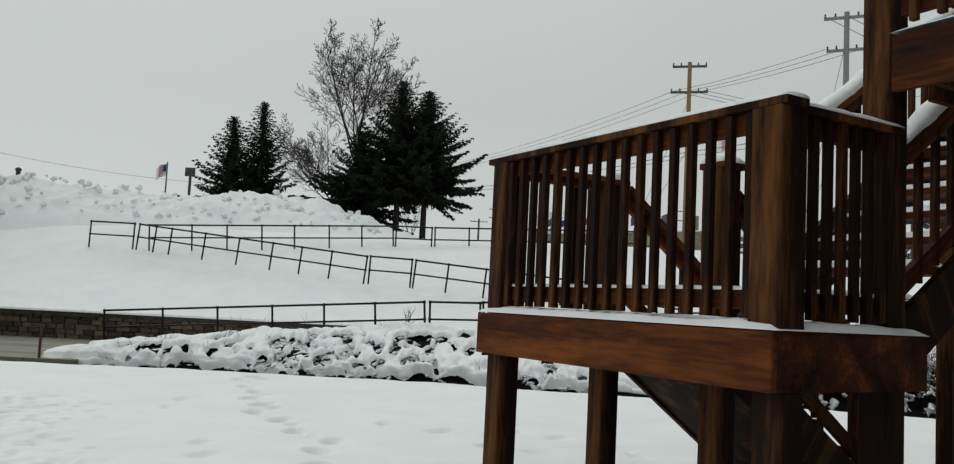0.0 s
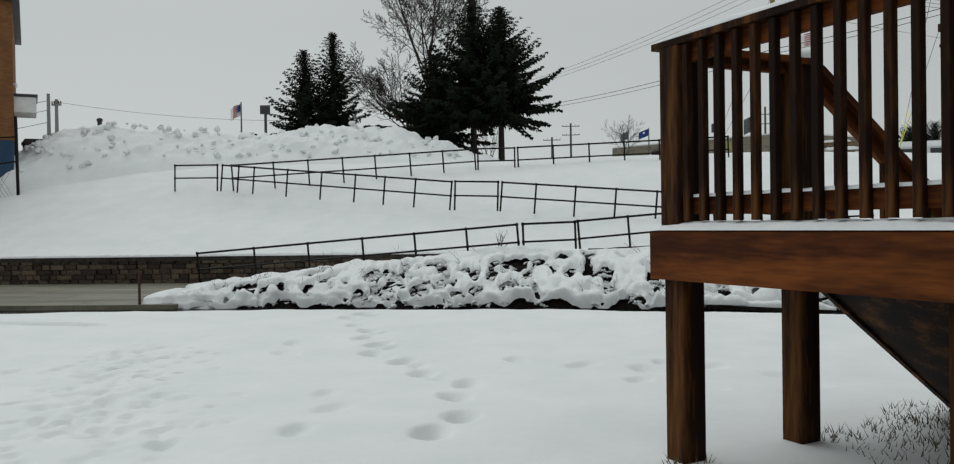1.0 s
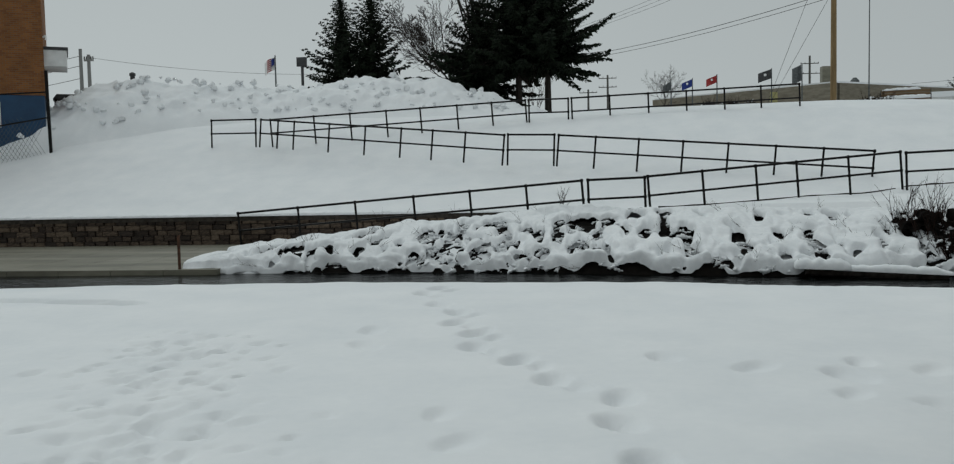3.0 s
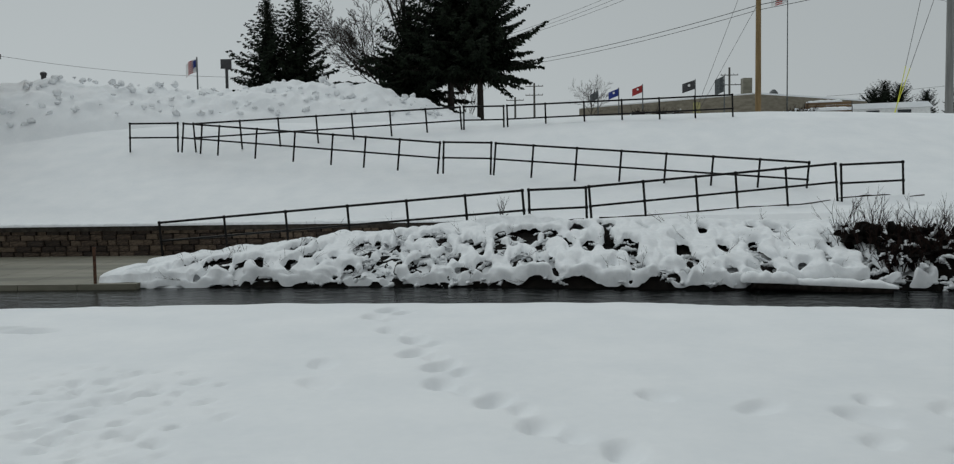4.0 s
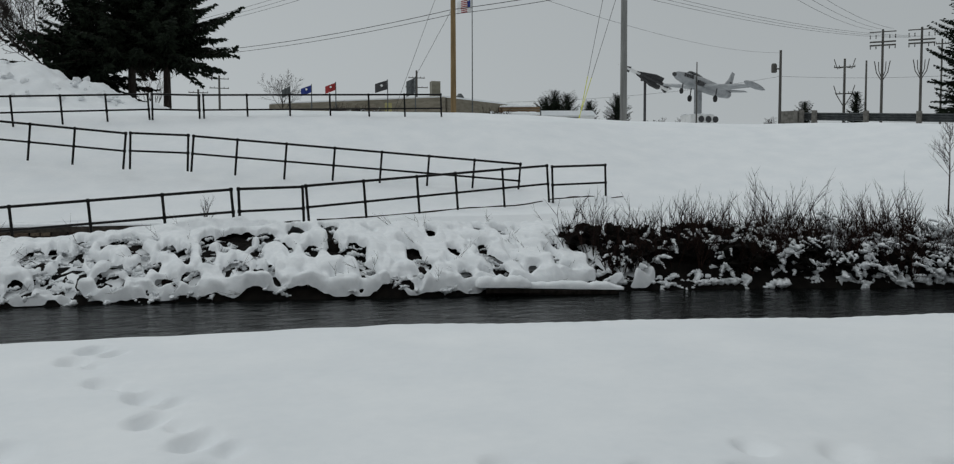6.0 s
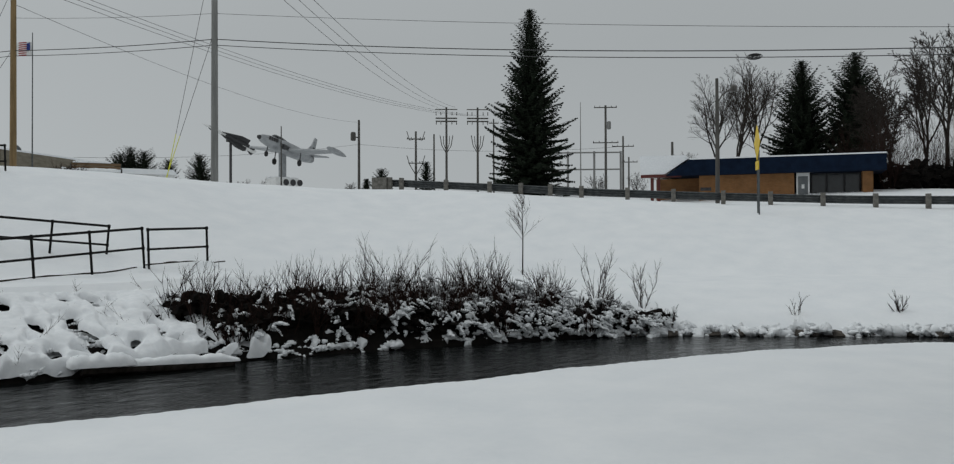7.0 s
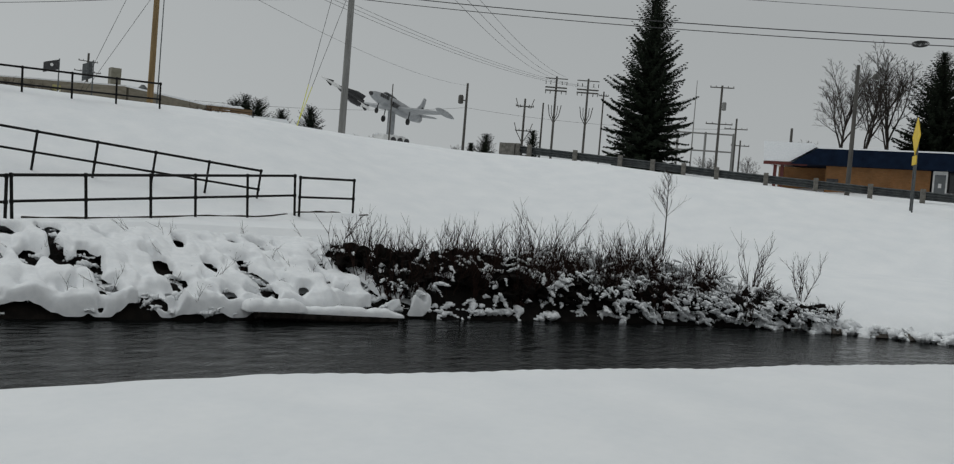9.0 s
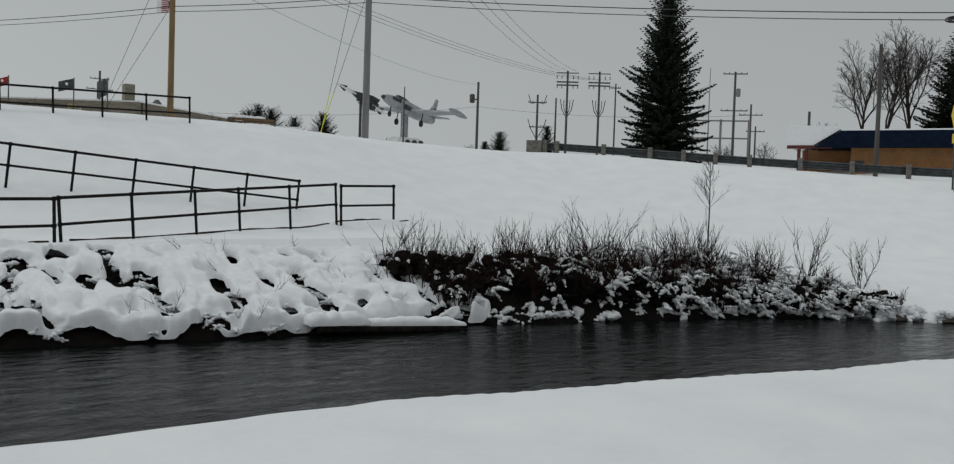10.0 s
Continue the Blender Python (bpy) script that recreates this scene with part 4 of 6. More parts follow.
def conifer(x, y, h, rad, seed, clear=0.06, label="dark green spruce with drooping boughs", density=1.0, point=1.0, lean=(0, 0)):
    r = random.Random(seed)
    z0 = ground_z(x, y) - 0.2
    t = thing("spruce", label, "tree", pose(x, y, z0), group="spruces")
    part("trunk", Buf().tube([(0, 0, 0), (0, 0, h * 0.5), (0, 0, h * 0.97)], [0.022 * h, 0.013 * h, 0.01], 8), BARK, t)
    nb, wb2 = Buf(), Buf()
    n = int(170 * density)
    for i in range(n):
        f = ((i + r.random()) / n) ** 0.85
        z = h * (clear + (1 - clear) * f)
        L = rad * ((1 - f) ** point) * r.uniform(0.55, 1.05) * (1.22 if r.random() < 0.14 else 1) + 0.12
        if f < 0.1:
            L *= 0.75 + 2.5 * f
        a = i * 2.39996 + r.uniform(-0.5, 0.5)
        rise, droop = r.uniform(-0.05, 0.3) + 0.8 * f, r.uniform(0.35, 0.75) * (1 - 0.7 * f)
        out = Vector((math.cos(a), math.sin(a), 0))
        side = Vector((-math.sin(a), math.cos(a), 0))
        bend = r.uniform(-0.25, 0.25)
        m = max(4, int(L / 0.19))
        pts = []
        for j in range(m + 1):
            u = j / m
            pts.append(Vector((0, 0, z)) + (out + side * (bend * u)) * (L * u) + Vector((0, 0, L * (rise * u - droop * u * u + 0.32 * u ** 3))))
        wb2.twig([pts[0], pts[m // 2], pts[-1]], 0.012 + 0.012 * L, 0.004)
        for j in range(m + 1):
            u = j / m
            reach = (0.10 + 0.12 * (1 - f) + 0.17 * L * (1 - u)) * r.uniform(0.7, 1.2)
            for q in range(7):
                sgn = 1 if q % 2 else -1
                p = pts[j] + out * r.uniform(-0.1, 0.1)
                if q < 4:
                    tip = p + side * (sgn * reach * r.uniform(0.5, 1.1)) + out * (reach * r.uniform(0.3, 0.95)) + Vector((0, 0, reach * r.uniform(-0.55, 0.15)))
                else:
                    tip = p + side * (sgn * reach * r.uniform(0.1, 0.7)) + out * (reach * r.uniform(-0.1, 0.6)) + Vector((0, 0, -reach * r.uniform(0.35, 0.9)))
                d = (tip - p).normalized()
                nn = d.cross(Vector((r.uniform(-1, 1), r.uniform(-1, 1), r.uniform(-0.6, 1)))).normalized() * (0.022 + 0.012 * L + 0.02 * (1 - f))
                k = len(nb.v)
                mid2 = p.lerp(tip, 0.4)
                nb.v += [tuple(p), tuple(mid2 + nn), tuple(tip), tuple(mid2 - nn)]
                nb.f.append((k, k + 1, k + 2, k + 3))
    tagged(part("branchwork", wb2, BARK, t), kind="stuff")
    tagged(part("crown", nb, NEEDLE, t, "dense dark green needles"), kind="stuff")
    return t


SP = "dark green spruce with ragged drooping boughs"
conifer(-14.4, 50.1, 6.7, 3.3, 1, 0.03, "dark green young spruce behind the snow pile")
conifer(-12.8, 50.5, 7.7, 3.3, 2, 0.03, "dark green young spruce behind the snow pile")
conifer(-4.45, 47.9, 8.9, 3.7, 3, 0.25, SP, 1.5)
conifer(-2.95, 48.0, 8.4, 3.9, 4, 0.27, SP, 1.5)
conifer(-6.6, 48.4, 6.0, 3.9, 5, 0.16, "low bushy dark spruce beside taller ones", 1.1)
bare_tree(-6.3, 49.6, 12.2, 0.78, 31, 5, 0.16, 0.0, "tall leafless tree rising behind dark spruces", 5, 0.3, 0.012)
bare_tree(-6.6, 47.6, 6.4, 0.75, 32, 4, 0.09, -0.75, "low spreading leafless tree leaning over the snow pile", 5, 0.4, 0.011)
shrub(-3.6, 46.2, 1.7, 1.2, 150, 0.1, 0, False)
conifer(58.2, 57.9, 17.6, 4.5, 6, 0.02, "tall full dark green spruce beside the road", 3.3, 0.72)
conifer(79.9, 41.7, 13.2, 4.9, 7, 0.03, "broad dark spruce with snow dust behind the low building", 2.6, 0.75)
conifer(81.7, 37.3, 13.8, 5.3, 8, 0.03, "broad dark spruce with snow dust behind the low building", 2.6, 0.75)
bare_tree(75.8, 48.6, 11.8, 0.65, 33, 4, 0.2, fork=5, fine=0.011)
bare_tree(78.2, 45.3, 14.0, 0.6, 34, 4, 0.22, fork=5, fine=0.011)
bare_tree(77.0, 47.2, 12.4, 0.65, 45, 4, 0.2, fork=5, fine=0.011)
bare_tree(69.6, 25.9, 13.0, 0.65, 35, 4, 0.22, 0.05, "large leafless tree with a stout dark trunk", 4, 0.5, fine=0.022)
bare_tree(67.2, 29.5, 9.5, 0.7, 36, 4, 0.18, 0.3, "crooked leafless tree with snow along its limbs", fine=0.022)
bare_tree(70.5, 22.5, 10.0, 0.6, 37, 4, 0.2, 0.0, fine=0.022)
bare_tree(72.0, 28.2, 10.5, 0.6, 38, 4, 0.2, 0.1, fine=0.022)
bare_tree(66.0, 18.0, 9.5, 0.7, 39, 4, 0.2, 0.0, fine=0.022)
for i, (x, y, h) in enumerate([(74.5, 24.0, 9.0), (73.0, 31.0, 8.5), (70.0, 15.5, 9.5)]):
    bare_tree(x, y, h, 0.75, 80 + i, 4, 0.16, 0.0, 'leafless tree in a tangled roadside wood', 4, 0.35, 0.022)
for i, (x, y) in enumerate([(66.6, 27.6), (68.2, 25.4), (68.6, 22.6), (68.0, 19.6), (70.4, 17.0), (66.2, 30.4), (69.5, 14.0)]):
    shrub(x, y, 4.2, 3.8, 190 + i, 0.7, 0.4, True)
sapling = thing("sapling", "thin young leafless sapling in the snow", "tree", pose(17.15, 23.1, ground_z(17.15, 23.1) - 0.1))
part("trunk", Buf().tube([(0, 0, 0), (0.02, 0, 1.2), (-0.02, 0, 2.55)], [0.026, 0.019, 0.005], 6), BARK, sapling)
tw = Buf()
rt = random.Random(4)
for i in range(26):
    z = 1.15 + 1.3 * i / 26
    a = rt.uniform(0, 6.3)
    twig_at(tw, (0, 0, z), (math.cos(a) * 0.8, math.sin(a) * 0.8, 0.9), 0.55 * (1.25 - i / 30), 0.007, 1, rt)
tagged(part("branchwork", tw, TWIG, sapling), kind="stuff")
# far dark pines and bare scrub along the skyline
for i, (x, y, h, w) in enumerate([(53.0, 134.0, 8.6, 6.0), (54.4, 133.6, 9.6, 5.6), (56.2, 132.9, 9.0, 6.0), (59.4, 131.4, 7.6, 4.6), (63.4, 129.4, 8.2, 5.4), (87.0, 114.2, 6.6, 4.0), (84.6, 115.0, 5.0, 2.0), (81.5, 97.5, 6.5, 2.6)]):
    conifer(x, y, h, w * 0.6, 50 + i, 0.03, "far dark evergreen on the skyline", 1.1, 0.5)
for i, (x, y, h) in enumerate([(68.5, 126.0, 4.6), (71.5, 124.5, 4.8), (66.5, 127.0, 4.2), (83.0, 117.0, 4.5), (112.0, 82.0, 6.0), (108.0, 86.0, 5.4), (101.5, 92.0, 4.6), (94.0, 62.0, 6.5), (9.5, 118.0, 7.0)]):
    bare_tree(x, y, h, 0.8, 60 + i, 3, 0.1, 0.0, "far bare scrub tree on the skyline", 5, 0.25)

# ---- ploughed snow pile ----
pile = Buf()
nx, ny = 230, 56
for j in range(ny + 1):
    for i in range(nx + 1):
        x = -25.5 + 22.7 * i / nx
        o = -4.6 + 8.4 * j / ny
        ridge = float(np.interp(x, [-25.5, -21.2, -15.3, -10.8, -5.8, -2.8], [36.2, 38.1, 40.8, 42.2, 43.1, 43.4]))
        top = float(np.interp(x, [-25.5, -23.3, -22.6, -21.8, -19.8, -18.2, -16.5, -15.3, -13.5, -12.1, -10.8, -9.1, -7.4, -5.8, -4.6, -3.6, -2.8], [3.6, 4.2, 5.1, 5.75, 6.12, 5.9, 5.72, 5.88, 5.72, 6.05, 6.4, 6.2, 6.05, 5.5, 4.95, 4.5, 4.2]))
        y = ridge + o
        g = ground_z(x, y)
        s = max(0.0, 1 - abs(o) / (4.4 if o < 0 else 3.6)) ** 0.8
        n1 = noise.noise((x * 0.7, y * 0.7, 2)) * 0.3 + noise.noise((x * 2.2, y * 2.2, 5)) * 0.16 + noise.noise((x * 5, y * 5, 9)) * 0.09
        pile.v.append((x, y, g - 0.06 + max(0, top - g) * s + n1 * min(1, s * 2.5)))
for j in range(ny):
    for i in range(nx):
        k = j * (nx + 1) + i
        pile.f.append((k, k + 1, k + nx + 2, k + nx + 1))
chunk = random.Random(9)
lumpy = Buf()
for i in range(200):
    x = chunk.uniform(-23.5, -4)
    o = chunk.uniform(-3.9, 0.3)
    ridge = float(np.interp(x, [-25.5, -21.2, -15.3, -10.8, -5.8, -2.8], [36.2, 38.1, 40.8, 42.2, 43.1, 43.4]))
    top = float(np.interp(x, [-25.5, -23.3, -22.6, -21.8, -19.8, -15.3, -13.5, -10.8, -5.8, -3.6], [3.6, 4.2, 5.1, 5.75, 6.12, 5.88, 5.72, 6.4, 5.5, 4.5]))
    g = ground_z(x, ridge + o)
    s = max(0.0, 1 - abs(o) / 4.4) ** 0.8
    lumpy.blob((x, ridge + o, g + max(0, top - g) * s), chunk.uniform(0.05, 0.17), 0.8, 0.5, 4, 6, chunk)
tagged(part("snow_ridge", pile, SNOW, None, "", True), "long lumpy ridge of ploughed snow", "snow pile")
tagged(part("snow_chunks", lumpy, SNOW, None, "", True), "broken chunks of ploughed snow", "snow", kind="stuff")


# ---- guardrail along the road ----
GALV = mat("galvanised", [(0.3, (0.06, 0.066, 0.07)), (0.7, (0.13, 0.14, 0.14))], 6, 0.55, 0.2, metal=0.4, spec=0.3)
WEATHERED = mat("weathered_post", [(0.3, (0.09, 0.085, 0.075)), (0.7, (0.2, 0.19, 0.17))], 8, 0.85, 0.4)
GA, GB = Vector((22.8, 36.0)), Vector((34.8, 15.0))
GDIR = (GB - GA).normalized()


def rail_top(s):
    return float(np.interp(s, [0, 5, 9.5, 14.5, 19.5, 24.2, 45], [4.36, 4.05, 3.75, 3.5, 3.3, 3.2, 2.9]))


guard = thing("guardrail", "grey steel roadside guardrail on weathered posts, partly snowed in", "guardrail", pose(0, 0, 0))
for s in (0.0, 0.55, 2.65, 4.65, 6.05, 7.35, 8.7, 10.65, 12.55, 14.55, 16.4, 18.4, 20.35, 22.25, 24.15, 26.05, 27.95, 29.85, 31.75):
    p = GA + GDIR * s
    z = rail_top(s)
    ob = part("post", Buf().box(-0.09, -0.1, -1.3, 0.09, 0.1, 0.06, chamfer=0.015), WEATHERED, guard)
    ob.matrix_basis = Matrix.Translation((p.x + 0.02, p.y, z)) @ Matrix.Rotation(math.atan2(GDIR.y, GDIR.x), 4, "Z")
wb3 = Buf()
prof = [(0.02, 0.0), (0.0, -0.03), (0.08, -0.09), (0.08, -0.14), (0.0, -0.165), (0.08, -0.19), (0.08, -0.24), (0.0, -0.3), (0.02, -0.33)]
nrm = Vector((-GDIR.y, GDIR.x))
for i in range(41):
    s = i * 0.8 - 0.1
    p = GA + GDIR * s
    for o, z in prof:
        q = p + nrm * (o + 0.13)
        wb3.v.append((q.x, q.y, rail_top(s) + z - 0.02))
m = len(prof)
for i in range(40):
    for j in range(m - 1):
        k = i * m + j
        wb3.f.append((k, k + m, k + m + 1, k + 1))
part("beam", wb3, GALV, guard, "corrugated galvanised steel beam")
hb = part("end_block", Buf().box(-0.35, -0.2, -0.75, 0.35, 0.25, 0.05), WEATHERED, guard, "boxy end terminal")
hb.matrix_basis = Matrix.Translation((GA.x - 0.2, GA.y + 0.4, 4.36)) @ Matrix.Rotation(math.atan2(GDIR.y, GDIR.x), 4, "Z")

YELLOW = mat("sign_yellow", [(0.3, (0.62, 0.42, 0.02)), (0.7, (0.75, 0.53, 0.04))], 5, 0.5, 0.05)
sign = thing("road_sign", "yellow diamond warning sign on thin steel posts seen edge-on", "sign", pose(28.6, 21.17, ground_z(28.6, 21.17) - 0.3, 0, 0, math.degrees(math.atan2(GDIR.y, GDIR.x)) - 83))
for x in (-0.16, 0.1):
    part("post", Buf().box(x - 0.025, 0.02, -0.6, x + 0.025, 0.07, 2.6), GALV, sign)
part("panel", Buf().poly([(0, 2.2), (0.52, 2.88), (0, 3.55), (-0.52, 2.88)], 0.03), YELLOW, sign, "yellow diamond panel")
part("lower_panel", Buf().box(-0.26, -0.018, 1.85, 0.26, 0.018, 2.18), YELLOW, sign, "small yellow plate")
sign.matrix_world = pose(28.6, 21.17, 2.35, 0, 0, math.degrees(math.atan2(GDIR.y, GDIR.x)) - 83)

# ---- poles and wires ----
POLE_GREY = mat("pole_grey", [(0.3, (0.14, 0.14, 0.135)), (0.7, (0.24, 0.24, 0.23))], 5, 0.85, 0.2, stretch=(1, 1, 0.1))
POLE_BROWN = mat("pole_brown", [(0.3, (0.13, 0.085, 0.035)), (0.7, (0.26, 0.175, 0.08))], 5, 0.85, 0.2, stretch=(1, 1, 0.1))
POLE_DARK = mat("pole_dark", [(0.3, (0.045, 0.042, 0.038)), (0.7, (0.10, 0.095, 0.085))], 5, 0.85, 0.2, stretch=(1, 1, 0.1))
WIRE = mat("wire", [(0.3, (0.012, 0.012, 0.013)), (0.7, (0.03, 0.03, 0.03))], 5, 0.6, 0)


def pole(x, y, top, r, material, arms=(), label="tall wooden utility pole with crossarms", turn=0.0, ins=True):
    """arms: (height, half length, along) rows."""
    z0 = ground_z(x, y) - 0.3
    t = thing("utility_pole", label, "utility pole", pose(x, y, z0, 0, 0, turn), group="utility poles")
    part("shaft", Buf().tube([(0, 0, 0), (0, 0, top - z0)], [r, r * 0.72], 10), material, t)
    for h, half in arms:
        part("crossarm", Buf().box(-half, -0.07, h - z0 - 0.07, half, 0.07, h - z0 + 0.07), POLE_DARK if material is not POLE_GREY else POLE_GREY, t)
        if ins:
            for s in (-0.95, -0.5, 0.5, 0.95):
                part("insulator", Buf().lathe([(0.03, 0), (0.07, 0.05), (0.03, 0.1), (0.06, 0.15), (0.02, 0.22)], 6, Matrix.Translation((half * s, 0, h - z0 + 0.07))), POLE_DARK, t)
    return t




def twin_pole(x, y, top):
    """A tall pole with a single and a double crossarm, hanging insulators and upswept braces."""
    z0 = ground_z(x, y) - 0.3
    t = pole(x, y, top, 0.22, POLE_DARK, [(top - 0.35, 1.8)], "tall dark utility pole with double crossarm and upswept braces", -42, ins=False)
    for dz in (1.8, 2.3):
        part("crossarm", Buf().box(-1.75, -0.22, top - dz - z0 - 0.09, 1.75, 0.22, top - dz - z0 + 0.09), POLE_DARK, t)
    for g in (-1.65, -0.9, 0.9, 1.65):
        part("insulator", Buf().lathe([(0.03, 0), (0.09, 0.15), (0.04, 0.3), (0.09, 0.45), (0.03, 0.6)], 6, Matrix.Translation((g * 1.02, 0, top - z0 - 1.35))), POLE_DARK, t)
        part("insulator", Buf().lathe([(0.03, 0), (0.09, 0.1), (0.04, 0.2), (0.09, 0.3), (0.03, 0.45)], 6, Matrix.Translation((g, 0, top - z0 - 2.85))), POLE_DARK, t)
    for g in (-1, 1):
        part("brace", Buf().tube([(0.1 * g, 0, top - z0 - 7.4), (0.75 * g, 0, top - z0 - 6.3), (1.05 * g, 0, top - z0 - 4.6)], 0.07, 5), POLE_DARK, t)
        part("brace", Buf().tube([(0.1 * g, 0, top - z0 - 7.0), (0.45 * g, 0, top - z0 - 6.0), (0.5 * g, 0, top - z0 - 4.7)], 0.06, 5), POLE_DARK, t)
    return t


pole(19.45, 45.63, 18.0, 0.19, POLE_GREY, [(17.7, 1.15), (15.9, 1.0)], "tall grey wooden utility pole with two crossarms", -25)
pole(14.16, 58.47, 18.6, 0.19, POLE_BROWN, [(18.3, 1.15), (16.5, 1.25)], "tall light brown utility pole with two crossarms", -15)
twin_pole(95.36, 107.7, 23.5)
twin_pole(99.66, 104.77, 23.6)
crook = pole(81.05, 99.21, 17.5, 0.2, POLE_DARK, [(16.4, 1.3), (12.9, 1.1)], "old dark utility pole with bent insulator arms", -40)
cz = ground_z(81.05, 99.21) - 0.3
for z in (12.9, 16.4):
    for g in (-1, 1):
        part("bent_arm", Buf().tube([(0.1 * g, 0, z - cz - 1.6 * (z < 14)), (0.9 * g, 0, z - cz - 0.2), (1.3 * g, 0, z - cz + 1.1)], 0.06, 5), POLE_DARK, crook)
pole(82.97, 97.42, 17.1, 0.16, POLE_DARK, [], "plain dark utility pole")
pole(101.46, 102.85, 21.7, 0.16, POLE_DARK, [(21.0, 0.8)], "plain dark utility pole", -40)
bp = pole(104.02, 82.26, 21.9, 0.22, POLE_DARK, [(21.6, 1.7), (16.3, 1.9)], turn=-50)
part("transformer_can", Buf().lathe([(0.2, 0), (0.3, 0.1), (0.3, 1.1), (0.2, 1.2)], 10, Matrix.Translation((0.5, 0, 18.6 - ground_z(104.02, 82.26)))), POLE_GREY, bp, "grey transformer can")
pole(116.96, 88.04, 18.9, 0.2, POLE_DARK, [(17.2, 1.8)], turn=-50)
pole(124.0, 91.7, 16.2, 0.18, POLE_DARK, [(15.3, 1.5)], turn=-50)
pole(91.3, 63.1, 13.8, 0.2, POLE_DARK, [], "plain dark utility pole behind a low building")
pole(90.4, 124.32, 22.6, 0.27, POLE_DARK, [], "dark utility pole carrying a transformer")
tr = thing("transformer", "grey pole-mounted transformer can", "transformer", pose(89.6, 124.9, 19.0))
part("can", Buf().lathe([(0.3, 0), (0.45, 0.1), (0.45, 1.3), (0.3, 1.5)], 10), POLE_DARK, tr)
part("bracket", Buf().box(0, -0.5, 0.5, 0.7, -0.35, 0.7), POLE_DARK, tr)
pole(4.3, 172.0, 20.9, 0.25, POLE_DARK, [(20.3, 1.7), (18.6, 1.7)], "far utility pole on the skyline")
pole(0.6, 172.3, 18.3, 0.25, POLE_DARK, [(17.7, 1.7)], "far utility pole on the skyline")
pole(40.4, 167.2, 22.6, 0.25, POLE_DARK, [(21.2, 1.6), (19.4, 2.2)], "far utility pole on the skyline")
pole(-37.2, 62.4, 11.4, 0.16, POLE_GREY, [], "pale leaning utility pole behind the snow pile")
pole(-36.7, 62.6, 11.0, 0.16, POLE_GREY, [(10.6, 0.35)], "pale utility pole behind the snow pile", 0)
mast = thing("radio_mast", "very thin tall grey radio mast", "mast", pose(92.9, 78.5, ground_z(92.9, 78.5)))
part("rod", Buf().tube([(0, 0, 0), (0, 0, 20.7 - ground_z(92.9, 78.5))], [0.12, 0.04], 6), POLE_GREY, mast)

lamp = thing("street_lamp", "street lamp arm on a dark wooden pole", "street lamp", pose(50.2, 34.6, ground_z(50.2, 34.6) - 0.2))
lh = 12.38 - ground_z(50.2, 34.6) + 0.2
part("pole", Buf().tube([(0, 0, 0), (0.03, 0, lh * 0.55), (0, 0, lh)], [0.15, 0.13, 0.1], 10), POLE_DARK, lamp)
part("arm", Buf().tube([(0, 0, lh - 1.7), (0.1, -0.35, lh - 1.1), (0.35, -0.85, lh - 0.75)], 0.05, 6), POLE_DARK, lamp)
part("lamp_head", Buf().lathe([(0.05, 0.2), (0.2, 0.1), (0.24, -0.05), (0.1, -0.2)], 10, Matrix.Translation((0.42, -1.0, lh - 0.72))), POLE_DARK, lamp)


def wire(a, b, sag=0.6, r=0.012, label="thin black overhead cable", n=18):
    a, b = Vector(a), Vector(b)
    pts = [a.lerp(b, i / n) - Vector((0, 0, 4 * sag * (i / n) * (1 - i / n))) for i in range(n + 1)]
    t = part("overhead_cable", Buf().tube(pts, r, 5, False), WIRE)
    return tagged(t, label, "cable", "overhead cables")


# street cables past the grey pole
for z, zb, r in ((11.75, 8.62, 0.022), (11.45, 8.36, 0.018)):
    wire((19.45, 45.63, z), (33.3, 14.5, zb), 0.35, r, "thick black street cable")
    wire((33.3, 14.5, zb), (50, -25, zb + 2.5), 0.4, r, "thick black street cable")
    wire((19.45, 45.63, z), (14.16, 58.47, z + 0.6), 0.1, r, "thick black street cable")
    wire((14.16, 58.47, z + 0.6), (-12.0, 98.0, z + 2.0), 1.0, r, "thick black street cable")
wire((19.45, 45.63, 13.05), (33.3, 14.5, 9.35), 0.2, 0.01)
wire((33.3, 14.5, 9.35), (50, -25, 12), 0.3, 0.01)
wire((19.45, 45.63, 13.05), (14.16, 58.47, 14.2), 0.1, 0.01)
coil = Buf()
for j in range(5):
    ring = []
    for i in range(17):
        a = 2 * math.pi * i / 16
        ring.append((0.03 * (j - 2), 0.30 * math.cos(a) * (1 - 0.16 * j), 0.12 * math.sin(a) * (1 - 0.16 * j)))
    coil.tube(ring, 0.016, 5, False)
loop = part("cable_coil", coil, WIRE)
loop.matrix_world = pose(30.54, 22.2, 8.98, 0, 0, 22)
tagged(loop, "coiled spare loop of black cable hanging on the line", "cable coil")
